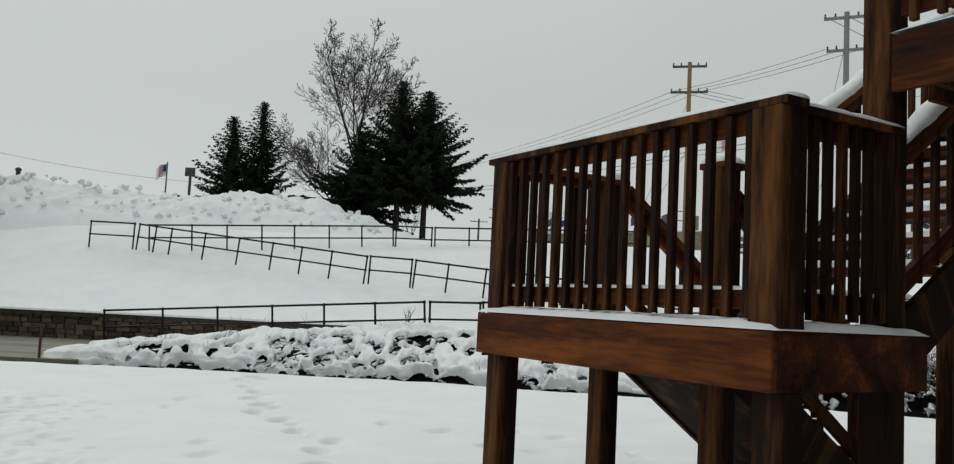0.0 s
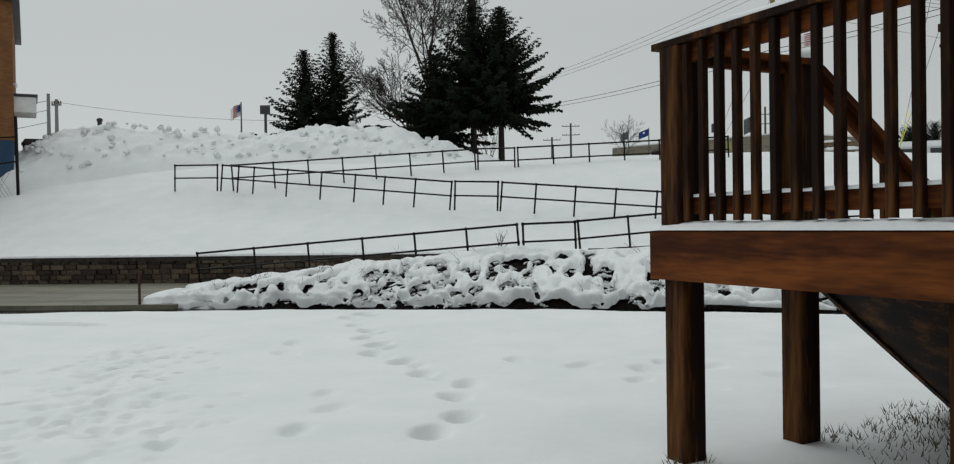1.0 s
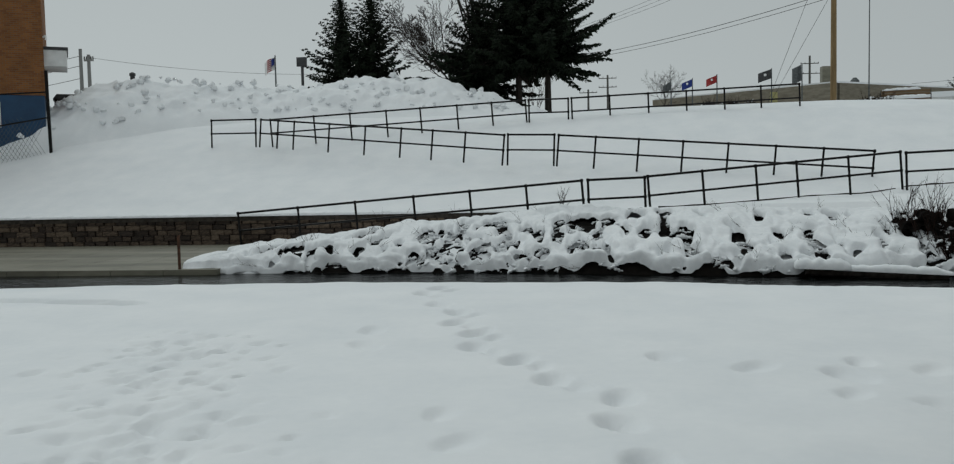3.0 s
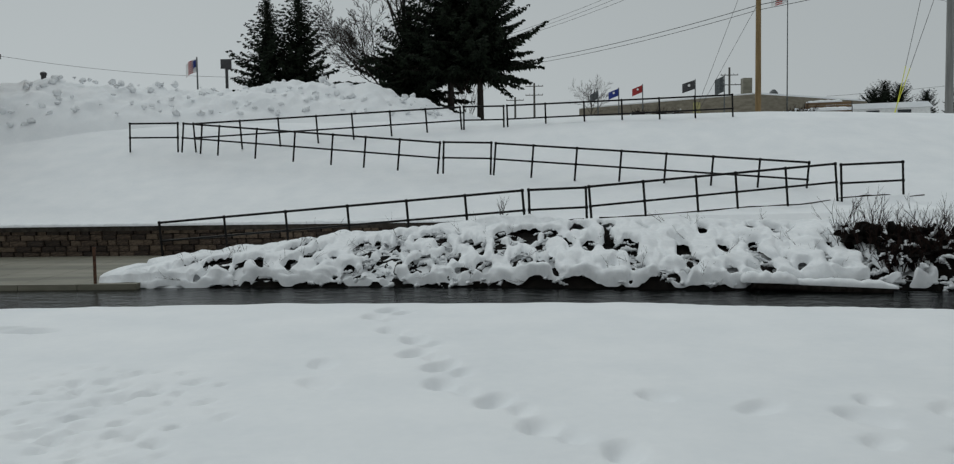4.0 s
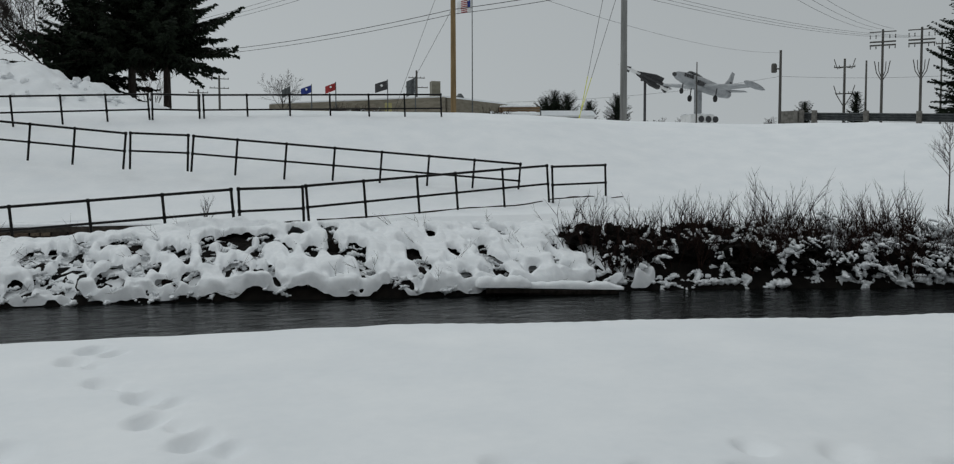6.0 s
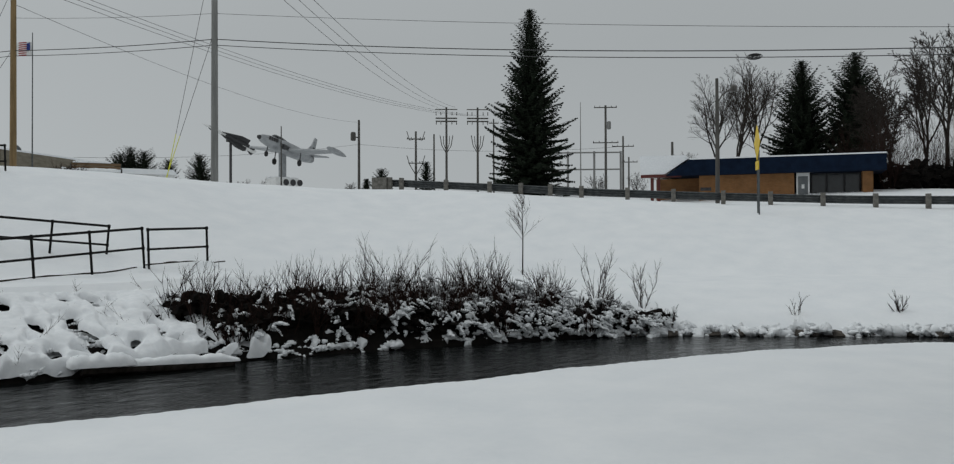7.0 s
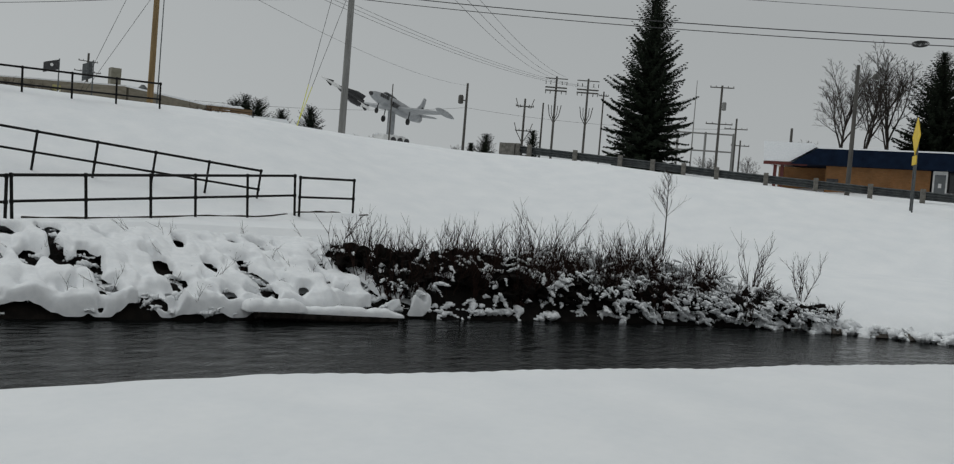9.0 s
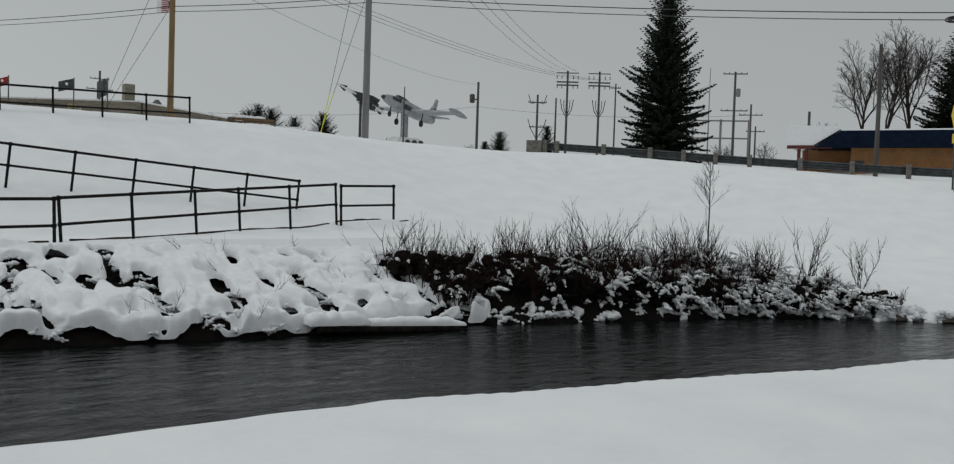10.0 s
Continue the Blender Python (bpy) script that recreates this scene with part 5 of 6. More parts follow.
# power lines over the crest
for o in (-1.0, 0.0, 1.0):
    wire((19.45 + o, 45.63 - 0.4 * o, 17.8), (95.36 + o, 107.7 - o, 23.5), 1.6, 0.018)
    wire((14.16 + o, 58.47 - 0.3 * o, 16.6), (99.66 + o, 104.77 - o, 22.2), 1.6, 0.016)
    wire((14.16 + o, 58.47 - 0.3 * o, 16.6), (19.45 + o, 45.63 - 0.4 * o, 16.0), 0.15, 0.014)
    wire((14.16 + o, 58.47 - 0.3 * o, 16.6), (-16 + o, 110, 16.5), 1.5, 0.014)
wire((14.16, 58.47, 15.0), (90.4, 124.3, 22.2), 1.4, 0.014)
wire((90.4, 124.3, 18.4), (116.96, 88.04, 17.2), 1.0, 0.02)
wire((90.4, 124.3, 18.4), (41, 120, 12.5), 0.8, 0.02)
for z in (10.9, 10.2, 9.3):
    wire((-37.2, 62.4, z), (-52, 60, z - 1.4), 0.5, 0.02)
wire((-36.7, 62.6, 10.8), (-18, 75, 10.6), 0.6, 0.012)
# guy wires, the lower end of some in a yellow sleeve
GUY = mat("guy_yellow", [(0.3, (0.55, 0.55, 0.03)), (0.7, (0.72, 0.72, 0.06))], 5, 0.5, 0)
for (ax, ay, az), (bx, by) in (((19.45, 45.63, 16.5), (16.85, 45.63)), ((19.45, 45.63, 12.2), (16.8, 45.7)), ((14.16, 58.47, 16), (10.2, 59.0)), ((14.16, 58.47, 12.5), (10.3, 59.1))):
    gz = ground_z(bx, by) - 0.1
    g = thing("guy_wire", "taut steel guy wire with a yellow sleeve at its foot", "guy wire", pose(bx, by, gz), group="guy wires")
    dv = Vector((ax - bx, ay - by, az - gz))
    part("strand", Buf().tube([(0, 0, 0), dv], 0.012, 5, False), WIRE, g)
    if bx > 12:
        part("sleeve", Buf().tube([dv * 0.01, dv * (2.6 / dv.length)], 0.018, 6), GUY, g, "yellow plastic sleeve")

# substation frames behind the big spruce
sub = thing("substation", "grey steel lattice gantries of a substation", "substation", pose(104, 89, ground_z(104, 89)))
for i in range(5):
    x, y = -6 + i * 2.6, 6 - i * 3.1
    part("gantry_leg", Buf().box(x - 0.12, y - 0.12, 0, x + 0.12, y + 0.12, 15.4 - ground_z(104, 89)), POLE_GREY, sub)
    if i:
        for h in (15.2, 12.6):
            q = Buf().tube([(x, y, h - ground_z(104, 89)), (x - 2.6, y + 3.1, h - ground_z(104, 89))], 0.12, 5)
            part("gantry_beam", q, POLE_GREY, sub)

# ---- the aeroplane on its pylon ----
SILVER = mat("aircraft_grey", [(0.3, (0.22, 0.23, 0.24)), (0.7, (0.38, 0.39, 0.40))], 1.5, 0.5, 0.1, metal=0.2)
DARKMETAL = mat("dark_metal", [(0.3, (0.02, 0.02, 0.022)), (0.7, (0.05, 0.05, 0.052))], 5, 0.6, 0.1)
TYRE = mat("tyre", [(0.3, (0.012, 0.012, 0.012)), (0.7, (0.03, 0.03, 0.03))], 9, 0.8, 0.2)
WHITE = mat("white_paint", [(0.3, (0.62, 0.62, 0.61)), (0.7, (0.76, 0.76, 0.75))], 3, 0.6, 0.1)
GLASS = mat("dark_glass", [(0.3, (0.01, 0.012, 0.014)), (0.7, (0.025, 0.03, 0.033))], 2, 0.12, 0)

S = 1.3
PX, PY, PZ = 67.0, 110.8, 14.75
vx, vy = PX + 2.8, PY - 6.0
vl = math.hypot(vx, vy)
vdir = Vector((vx / vl, vy / vl))
right = Vector((vdir.y, -vdir.x))
A = radians(58)
hd = (right * -math.cos(A) - vdir * math.sin(A)).normalized()
PLANE = Matrix.Translation((PX, PY, PZ)) @ Matrix.Rotation(math.atan2(hd.y, hd.x), 4, "Z") @ Matrix.Rotation(radians(-8), 4, "Y") @ Matrix.Rotation(radians(-5), 4, "X") @ Matrix.Diagonal((S, S, S, 1))
plane = thing("aeroplane", "grey straight-winged jet trainer with tip tanks mounted on a pylon", "aeroplane", PLANE)
turned = Matrix.Rotation(radians(90), 4, "Y")
fus = [(0.04, -5.6), (0.42, -5.0), (0.62, -3.6), (0.72, -1.5), (0.75, 0.5), (0.72, 2.2), (0.6, 3.8), (0.42, 4.9), (0.2, 5.5), (0.05, 5.7)]
part("fuselage", Buf().lathe(fus, 16, turned), SILVER, plane, "", True)
part("canopy", Buf().lathe([(0.02, -1.6), (0.3, -1.2), (0.42, -0.2), (0.4, 0.9), (0.02, 1.6)], 12, Matrix.Translation((1.9, 0, 0.55)) @ turned), GLASS, plane, "dark glazed canopy", True)
part("nose_cone", Buf().lathe([(0.24, 0), (0.2, 0.2), (0.1, 0.36), (0.02, 0.4)], 12, Matrix.Translation((5.4, 0, 0)) @ turned), DARKMETAL, plane, "dark nose cone", True)
for s in (-1, 1):
    part("air_intake", Buf().lathe([(0.22, -0.9), (0.3, 0.2), (0.26, 0.6)], 10, Matrix.Translation((1.6, 0.68 * s, -0.12)) @ turned), DARKMETAL, plane, "dark air intake")
    wg = Buf()
    wg.v = [(1.3, 0.6 * s, -0.35), (-1.5, 0.6 * s, -0.3), (-0.9, 5.6 * s, 0.05), (0.3, 5.6 * s, 0.05), (1.2, 0.6 * s, -0.12), (-1.5, 0.6 * s, -0.24), (-0.9, 5.6 * s, 0.12), (0.25, 5.6 * s, 0.14)]
    wg.f = [(0, 1, 2, 3), (7, 6, 5, 4), (0, 3, 7, 4), (1, 0, 4, 5), (2, 1, 5, 6), (3, 2, 6, 7)]
    wing = part("wing", wg, SILVER, plane)
    part("tip_tank", Buf().lathe([(0.03, -2.3), (0.2, -1.6), (0.33, -0.4), (0.33, 0.7), (0.2, 1.6), (0.03, 2.0)], 10, Matrix.Translation((-0.3, 5.85 * s, 0.08)) @ turned), SILVER, wing, "streamlined wing-tip fuel tank", True)
    tl = Buf()
    tl.v = [(-3.9, 0.1 * s, 0.3), (-5.2, 0.1 * s, 0.3), (-5.1, 2.3 * s, 0.32), (-4.5, 2.3 * s, 0.32), (-3.9, 0.1 * s, 0.42), (-5.2, 0.1 * s, 0.36), (-5.1, 2.3 * s, 0.37), (-4.5, 2.3 * s, 0.38)]
    tl.f = wg.f
    part("tailplane", tl, SILVER, plane)
    gear = part("landing_gear", Buf().tube([(-0.2, 1.6 * s, -0.3), (-0.2, 1.6 * s, -1.35)], 0.06, 6), DARKMETAL, plane)
    part("wheel", Buf().lathe([(0.2, -0.1), (0.36, -0.06), (0.36, 0.06), (0.2, 0.1)], 12, Matrix.Translation((-0.2, 1.6 * s, -1.4)) @ Matrix.Rotation(radians(90), 4, "X")), TYRE, gear, "black tyre")
gear = part("landing_gear", Buf().tube([(3.7, 0, -0.4), (3.8, 0, -1.35)], 0.06, 6), DARKMETAL, plane)
part("wheel", Buf().lathe([(0.15, -0.08), (0.3, -0.05), (0.3, 0.05), (0.15, 0.08)], 12, Matrix.Translation((3.8, 0, -1.4)) @ Matrix.Rotation(radians(90), 4, "X")), TYRE, gear, "black tyre")
part("fin", Buf().poly([(-3.4, 0.5), (-5.4, 0.45), (-5.6, 2.5), (-5.1, 2.6), (-4.6, 1.6)], 0.12), SILVER, plane)
for i in range(4):
    part("marking", Buf().box(3.0 + 0.38 * i, 0.60 - 0.035 * i, 0.02, 3.26 + 0.38 * i, 0.735 - 0.05 * i, 0.4), DARKMETAL, plane, "dark bar of unreadable lettering")
part("fin_marking", Buf().box(-5.3, 0.05, 1.2, -4.9, 0.075, 1.45), DARKMETAL, plane, "dark bar of unreadable lettering")
part("fuselage_snow", Buf().lathe([(0.05, -4.6), (0.3, -3.6), (0.36, -1.2), (0.36, 0.4), (0.05, 1.0)], 10, Matrix.Translation((0, 0, 0.42)) @ turned), SNOW_TUFT, plane, "thin snow along the spine", True)
pylon = thing("pylon", "pale concrete pylon carrying an aeroplane over a snowy base", "pylon", pose(PX - 0.62, PY + 0.37, 0))
gz = ground_z(PX, PY)
part("column", Buf().box(-0.42, -0.42, gz - 0.3, 0.42, 0.42, PZ - 0.6, chamfer=0.08), SILVER, pylon, "pale grey column")
part("plinth", Buf().box(-1.9, -1.5, gz - 0.3, 1.9, 1.5, 10.6, chamfer=0.3), WHITE, pylon, "whitewashed stone base")
for g in (-1.15, 0.0, 1.15):
    part("recess", Buf().lathe([(0.1, -0.06), (0.46, -0.05), (0.46, 0.05), (0.1, 0.06)], 12, Matrix.Translation((g + 0.75, -1.53 + 0.02 * abs(g), 9.95)) @ Matrix.Rotation(radians(90), 4, "X")), DARKMETAL, pylon, "dark round recess")
sb = Buf()
for i in range(16):
    sb.blob((rs.uniform(-1.6, 1.6), rs.uniform(-1.2, 1.2), 10.55), rs.uniform(0.4, 0.6), 0.45, 0.3, 5, 8, rs)
tagged(part("snow_cover", sb, SNOW_TUFT, pylon, "snow heaped on the base", True), kind="stuff")
flagstaff = thing("flagpole", "thin bare grey flagpole beside the aeroplane", "flagpole", pose(64.5, 108.6, ground_z(64.5, 108.6)))
part("staff", Buf().tube([(0, 0, 0), (0, 0, 17.6 - ground_z(64.5, 108.6))], [0.13, 0.07], 8), POLE_DARK, flagstaff)

# the missile on its stand
MX, MY = 42.8, 84.5
mdir = (right * -1.0 - vdir * 0.25)
MIS = Matrix.Translation((MX, MY, 12.1)) @ Matrix.Rotation(math.atan2(mdir.y, mdir.x), 4, "Z") @ Matrix.Rotation(radians(-25), 4, "Y")
missile = thing("missile", "finned dark missile with a slender pale nose on a stand", "missile", MIS)
part("body", Buf().lathe([(0.22, -2.0), (0.26, -1.7), (0.26, 0.4), (0.2, 0.55)], 12, turned), DARKMETAL, missile, "dark finned body", True)
part("nose_cone", Buf().lathe([(0.2, 0.553), (0.2, 1.9), (0.12, 2.6), (0.02, 3.1)], 12, turned), WHITE, missile, "pale pointed nose", True)
part("booster", Buf().lathe([(0.2, -3.0), (0.24, -2.9), (0.24, -1.6), (0.2, -1.5)], 12, Matrix.Translation((0.2, 0, -0.3)) @ turned), WHITE, missile, "pale booster", True)
for a in (0, 90, 180, 270):
    part("fin", Buf().poly([(-1.8, 0.2), (1.0, 0.2), (-0.9, 0.85), (-1.8, 0.85)], 0.06, Matrix.Rotation(radians(a + 40), 4, "X")), DARKMETAL, missile)
    part("nose_fin", Buf().poly([(1.7, 0.15), (2.5, 0.1), (1.7, 0.42)], 0.04, Matrix.Rotation(radians(a + 40), 4, "X")), DARKMETAL, missile)
    part("booster_fin", Buf().poly([(-2.8, 0.15), (-2.0, 0.15), (-2.8, 0.5)], 0.04, Matrix.Translation((0.2, 0, -0.3)) @ Matrix.Rotation(radians(a + 40), 4, "X")), DARKMETAL, missile)
mz = ground_z(MX, MY) - 0.2
stand = thing("missile_stand", "dark steel post carrying a missile", "stand", pose(MX, MY, mz))
part("post", Buf().tube([(0, 0, 0), (0, 0, 11.75 - mz)], 0.14, 8), DARKMETAL, stand)
part("saddle", Buf().box(-0.4, -0.2, 11.65 - mz, 0.4, 0.2, 11.95 - mz), DARKMETAL, stand)


# far white house beyond the crest
house = thing("white_house", "long low white house with dark windows under a snowy roof", "house", pose(43.5, 112.0, 0, 0, 0, -18))
hz0 = ground_z(43.5, 112.0)
part("wall", Buf().box(-5.5, 0, hz0 - 0.5, 6.5, 5, 10.1), WHITE, house, "white boarded wall")
part("roof", Buf().poly([(-5.8, 10.104), (6.8, 10.104), (6.2, 10.75), (-5.2, 10.75)], 5.6, Matrix.Translation((0, 2.5, 0))), SNOW, house, "snow-covered roof")
for x in (-4.2, -0.6, 2.9):
    w1 = part("window", Buf().box(x - 0.08, -0.06, 9.0, x + 1.58, -0.002, 9.95), WHITE, house)
    part("pane", Buf().box(x, -0.09, 9.1, x + 1.5, -0.063, 9.87), GLASS, w1, "dark window glass")


# ---- brick buildings ----
def brick_material(name, a, b, mortar, scale=1.0):
    m = bpy.data.materials.new(name)
    m.use_nodes = True
    n, l = m.node_tree.nodes, m.node_tree.links
    bs = n["Principled BSDF"]
    bs.inputs["Roughness"].default_value, bs.inputs["Specular IOR Level"].default_value = 0.85, 0.2
    co = n.new("ShaderNodeTexCoord")
    mp = n.new("ShaderNodeMapping")
    mp.inputs["Rotation"].default_value = (radians(90), 0, 0)
    l.new(co.outputs["Object"], mp.inputs[0])
    br = n.new("ShaderNodeTexBrick")
    br.inputs["Color1"].default_value, br.inputs["Color2"].default_value, br.inputs["Mortar"].default_value = (*a, 1), (*b, 1), (*mortar, 1)
    br.inputs["Scale"].default_value = scale
    br.inputs["Brick Width"].default_value, br.inputs["Row Height"].default_value, br.inputs["Mortar Size"].default_value = 0.21, 0.075, 0.008
    l.new(mp.outputs[0], br.inputs["Vector"])
    nz = n.new("ShaderNodeTexNoise")
    nz.inputs["Scale"].default_value = 1.4
    l.new(co.outputs["Object"], nz.inputs["Vector"])
    mx = n.new("ShaderNodeMixRGB")
    mx.blend_type = "MULTIPLY"
    mx.inputs[0].default_value = 0.5
    l.new(br.outputs[0], mx.inputs[1])
    l.new(nz.outputs[0], mx.inputs[2])
    l.new(mx.outputs[0], bs.inputs["Base Color"])
    bu = n.new("ShaderNodeBump")
    bu.inputs["Strength"].default_value, bu.inputs["Distance"].default_value = 0.4, 0.01
    l.new(br.outputs["Fac"], bu.inputs["Height"])
    bu.invert = True
    l.new(bu.outputs[0], bs.inputs["Normal"])
    return m


BRICK = brick_material("orange_brick", (0.32, 0.13, 0.04), (0.22, 0.085, 0.03), (0.20, 0.14, 0.09))
TAN_BRICK = brick_material("tan_brick", (0.36, 0.17, 0.065), (0.29, 0.13, 0.05), (0.3, 0.19, 0.1))
BLUE = mat("blue_paint", [(0.3, (0.006, 0.035, 0.085)), (0.7, (0.012, 0.055, 0.125))], 2, 0.6, 0.1)
NAVY = mat("navy_fascia", [(0.3, (0.003, 0.007, 0.018)), (0.7, (0.006, 0.014, 0.032))], 2, 0.85, 0.1, spec=0.1)
TANSTONE = mat("tan_wall", [(0.3, (0.13, 0.115, 0.085)), (0.7, (0.22, 0.195, 0.15))], 1.2, 0.85, 0.3, stretch=(1, 1, 3))
RED = mat("red_paint", [(0.3, (0.06, 0.008, 0.006)), (0.7, (0.11, 0.014, 0.009))], 2, 0.6, 0.1)
GREYDOOR = mat("grey_paint", [(0.3, (0.10, 0.11, 0.115)), (0.7, (0.15, 0.16, 0.165))], 2, 0.6, 0.1)

# left: apartment block with a blue basement; local x runs along its face, y goes away from the river
LEFT = Matrix.Translation((-21.85, 34.2, 0)) @ Matrix.Rotation(math.atan2(0.53, 0.85), 4, "Z")
block = thing("brick_building", "orange brick building with a blue painted basement storey", "building", LEFT)
part("basement_wall", Buf().box(-14, 0.02, 1.5, 0, 9, 4.92), BLUE, block, "dark blue painted wall")
part("brick_wall", Buf().box(-14, 0, 4.924, 0.03, 9, 10.5), BRICK, block, "orange brick wall")
part("roof", Buf().box(-14.3, -0.2, 10.5, 0.3, 9.2, 10.8), DARKMETAL, block)
for x, z0, z1 in ((-2.5, 6.25, 7.55), (-5.5, 6.25, 7.55), (-2.5, 3.68, 4.65), (-5.5, 3.68, 4.65)):
    wf = part("window", Buf().box(x, -0.05, z0, x + 0.98, 0.015, z0 + 0.08).box(x, -0.05, z1 - 0.08, x + 0.98, 0.015, z1).box(x, -0.05, z0 + 0.083, x + 0.08, 0.015, z1 - 0.083).box(x + 0.9, -0.05, z0 + 0.083, x + 0.98, 0.015, z1 - 0.083), WHITE, block, "white window frame")
    part("pane", Buf().box(x + 0.082, -0.02, z0 + 0.083, x + 0.898, 0.012, z1 - 0.083), GLASS, wf, "dark window glass")
part("canopy", Buf().box(0.033, 0.3, 6.1, 0.85, 2.3, 6.72), WHITE, block, "pale box canopy with a dark roof edge")
part("canopy_edge", Buf().box(0.033, 0.25, 6.724, 0.9, 2.35, 6.84), DARKMETAL, block)
lamp2 = part("wall_lamp", Buf().tube([(0.0, 0.1, 7.15), (0.14, 0.0, 7.2), (0.14, -0.02, 7.05)], 0.04, 6), WHITE, block, "small white wall lamp")
shed = thing("parked_trailer", "dark low trailer roof showing over the snow pile", "trailer", LEFT @ Matrix.Translation((0.3, 3.2, 0)))
part("body", Buf().box(0, 0, 3.6, 1.9, 1.2, 5.1, chamfer=0.1), DARKMETAL, shed)
part("roof", Buf().poly([(-0.05, 5.104), (1.95, 5.104), (1.75, 5.3), (0.1, 5.3)], 1.3, Matrix.Translation((0, 0.6, 0))), DARKMETAL, shed)

fence = thing("chain_link_fence", "black chain-link fence by the brick building, snow behind its mesh", "fence", LEFT @ Matrix.Translation((0.15, -1.1, 0)))
part("post", Buf().tube([(0, 0, 2.2), (-0.05, 0, 5.75)], 0.06, 8), PIPE, fence)
part("post", Buf().tube([(-3.0, 0, 1.8), (-3.0, 0, 4.6)], 0.05, 8), PIPE, fence)
part("top_rail", Buf().tube([(-0.03, 0, 4.95), (-7, 0, 4.4)], 0.03, 6), PIPE, fence)
part("mid_rail", Buf().tube([(-0.03, 0, 4.0), (-7, 0, 2.6)], 0.03, 6), PIPE, fence)
net = Buf()
for i in range(46):
    x = -0.06 - 0.14 * i
    net.tube([(x, 0.0, 2.4), (x - 0.9, 0.0, 4.0 - 0.2 * (-x) / 1.0 if x > -7 else 2.6)], 0.006, 3, False)
    net.tube([(x - 0.9, 0.01, 2.3), (x, 0.01, 4.0 - 0.2 * (-x) / 1.0 if x > -7 else 2.6)], 0.006, 3, False)
tagged(part("mesh", net, GALV, fence, "wire mesh"), kind="stuff")

# right: low roadside building; local x along its front, y away from the road
RIGHT = Matrix.Translation((56.3, 39.8, 0)) @ Matrix.Rotation(math.atan2(-11.3, 5.1), 4, "Z")
low = thing("roadside_building", "low tan brick roadside building with a navy fascia and snowy roof", "building", RIGHT)
part("brick_wall", Buf().box(0.3, 0, 3.2, 7.1, 7, 6.75), TAN_BRICK, low)
part("end_pier", Buf().box(11.7, 0, 3.2, 12.4, 7, 6.75), TAN_BRICK, low)
part("back_wall", Buf().box(7.1, 1.2, 3.2, 11.7, 7, 6.75), DARKMETAL, low, "grey recessed shop front")
part("fascia", Buf().poly([(-2.1, 6.45), (13.2, 6.45), (13.2, 7.62), (-0.3, 7.62)], 8.4, Matrix.Translation((0, 3.3, 0))), NAVY, low, "deep navy blue fascia")
part("roof_snow", Buf().box(-0.3, -0.9, 7.624, 13.2, 7.5, 7.72), SNOW_TUFT, low, "thin snow on the flat roof")
dr = part("door", Buf().box(7.25, -0.03, 4.3, 8.15, 1.19, 6.45), WHITE, low, "pale door frame")
part("door_leaf", Buf().box(7.36, -0.06, 4.32, 8.04, -0.033, 6.2), GREYDOOR, dr, "grey door")
part("notice", Buf().box(7.6, -0.075, 5.3, 7.8, -0.063, 5.6), WHITE, dr, "small white notice")
for x0, x1 in ((8.3, 9.3), (9.4, 10.5), (10.6, 11.6)):
    fr = part("window", Buf().box(x0, 1.1, 4.2, x1, 1.19, 6.5), DARKMETAL, low, "dark window frame")
    part("pane", Buf().box(x0 + 0.06, 1.07, 4.3, x1 - 0.06, 1.097, 6.4), GLASS, fr, "dark shop window glass")
part("side_wing", Buf().box(-3.2, 2.0, 3.2, 0.297, 7, 6.4), TAN_BRICK, low)
porch = part("porch_roof", Buf().poly([(-4.0, 6.6), (-2.2, 6.6), (-0.4, 7.75), (-0.6, 8.0), (-4.1, 8.05)], 6.5, Matrix.Translation((0, 2.6, 0))), SNOW_TUFT, low, "snow-covered sloping porch roof")
part("porch_edge", Buf().box(-4.0, -0.7, 6.35, -0.95, -0.55, 6.58), RED, low, "red porch edge")
for x in (-3.3, -2.8):
    part("porch_post", Buf().box(x, -0.4, 3.2, x + 0.22, -0.18, 6.35), RED, low, "red porch post")
part("street_plate", Buf().box(0.4, -0.03, 5.3, 1.2, -0.004, 5.55), DARKMETAL, low, "dark plate of unreadable lettering")

TIMBER_PALE = mat("faded_yellow", [(0.3, (0.26, 0.24, 0.1)), (0.7, (0.36, 0.33, 0.15))], 2, 0.8, 0)

# centre: long low building far over the crest
C = Vector((28.5, 108.2))
far_b = thing("long_building", "long low tan stone building with a flat snowy roof and chimney", "building", pose(C.x, C.y, 0))
for name, (ex, ey) in (("left_wall", (9.0, 124.5)), ("right_wall", (46.0, 120.0))):
    v = Vector((ex, ey)) - C
    ob = part(name, Buf().box(0, 0, 6, v.length, 0.4, 11.75), TANSTONE, far_b)
    ob.matrix_basis = Matrix.Rotation(math.atan2(v.y, v.x), 4, "Z") @ Matrix.Translation((0.4, 0, 0)) if name == "right_wall" else Matrix.Rotation(math.atan2(v.y, v.x), 4, "Z")
rf = Buf()
rf.v = [(0, 0, 11.76), (-19.5, 16.3, 11.76), (-5, 34, 11.76), (17.5, 11.8, 11.76), (0, 0, 11.95), (-19.5, 16.3, 11.95), (-5, 34, 11.95), (17.5, 11.8, 11.95)]
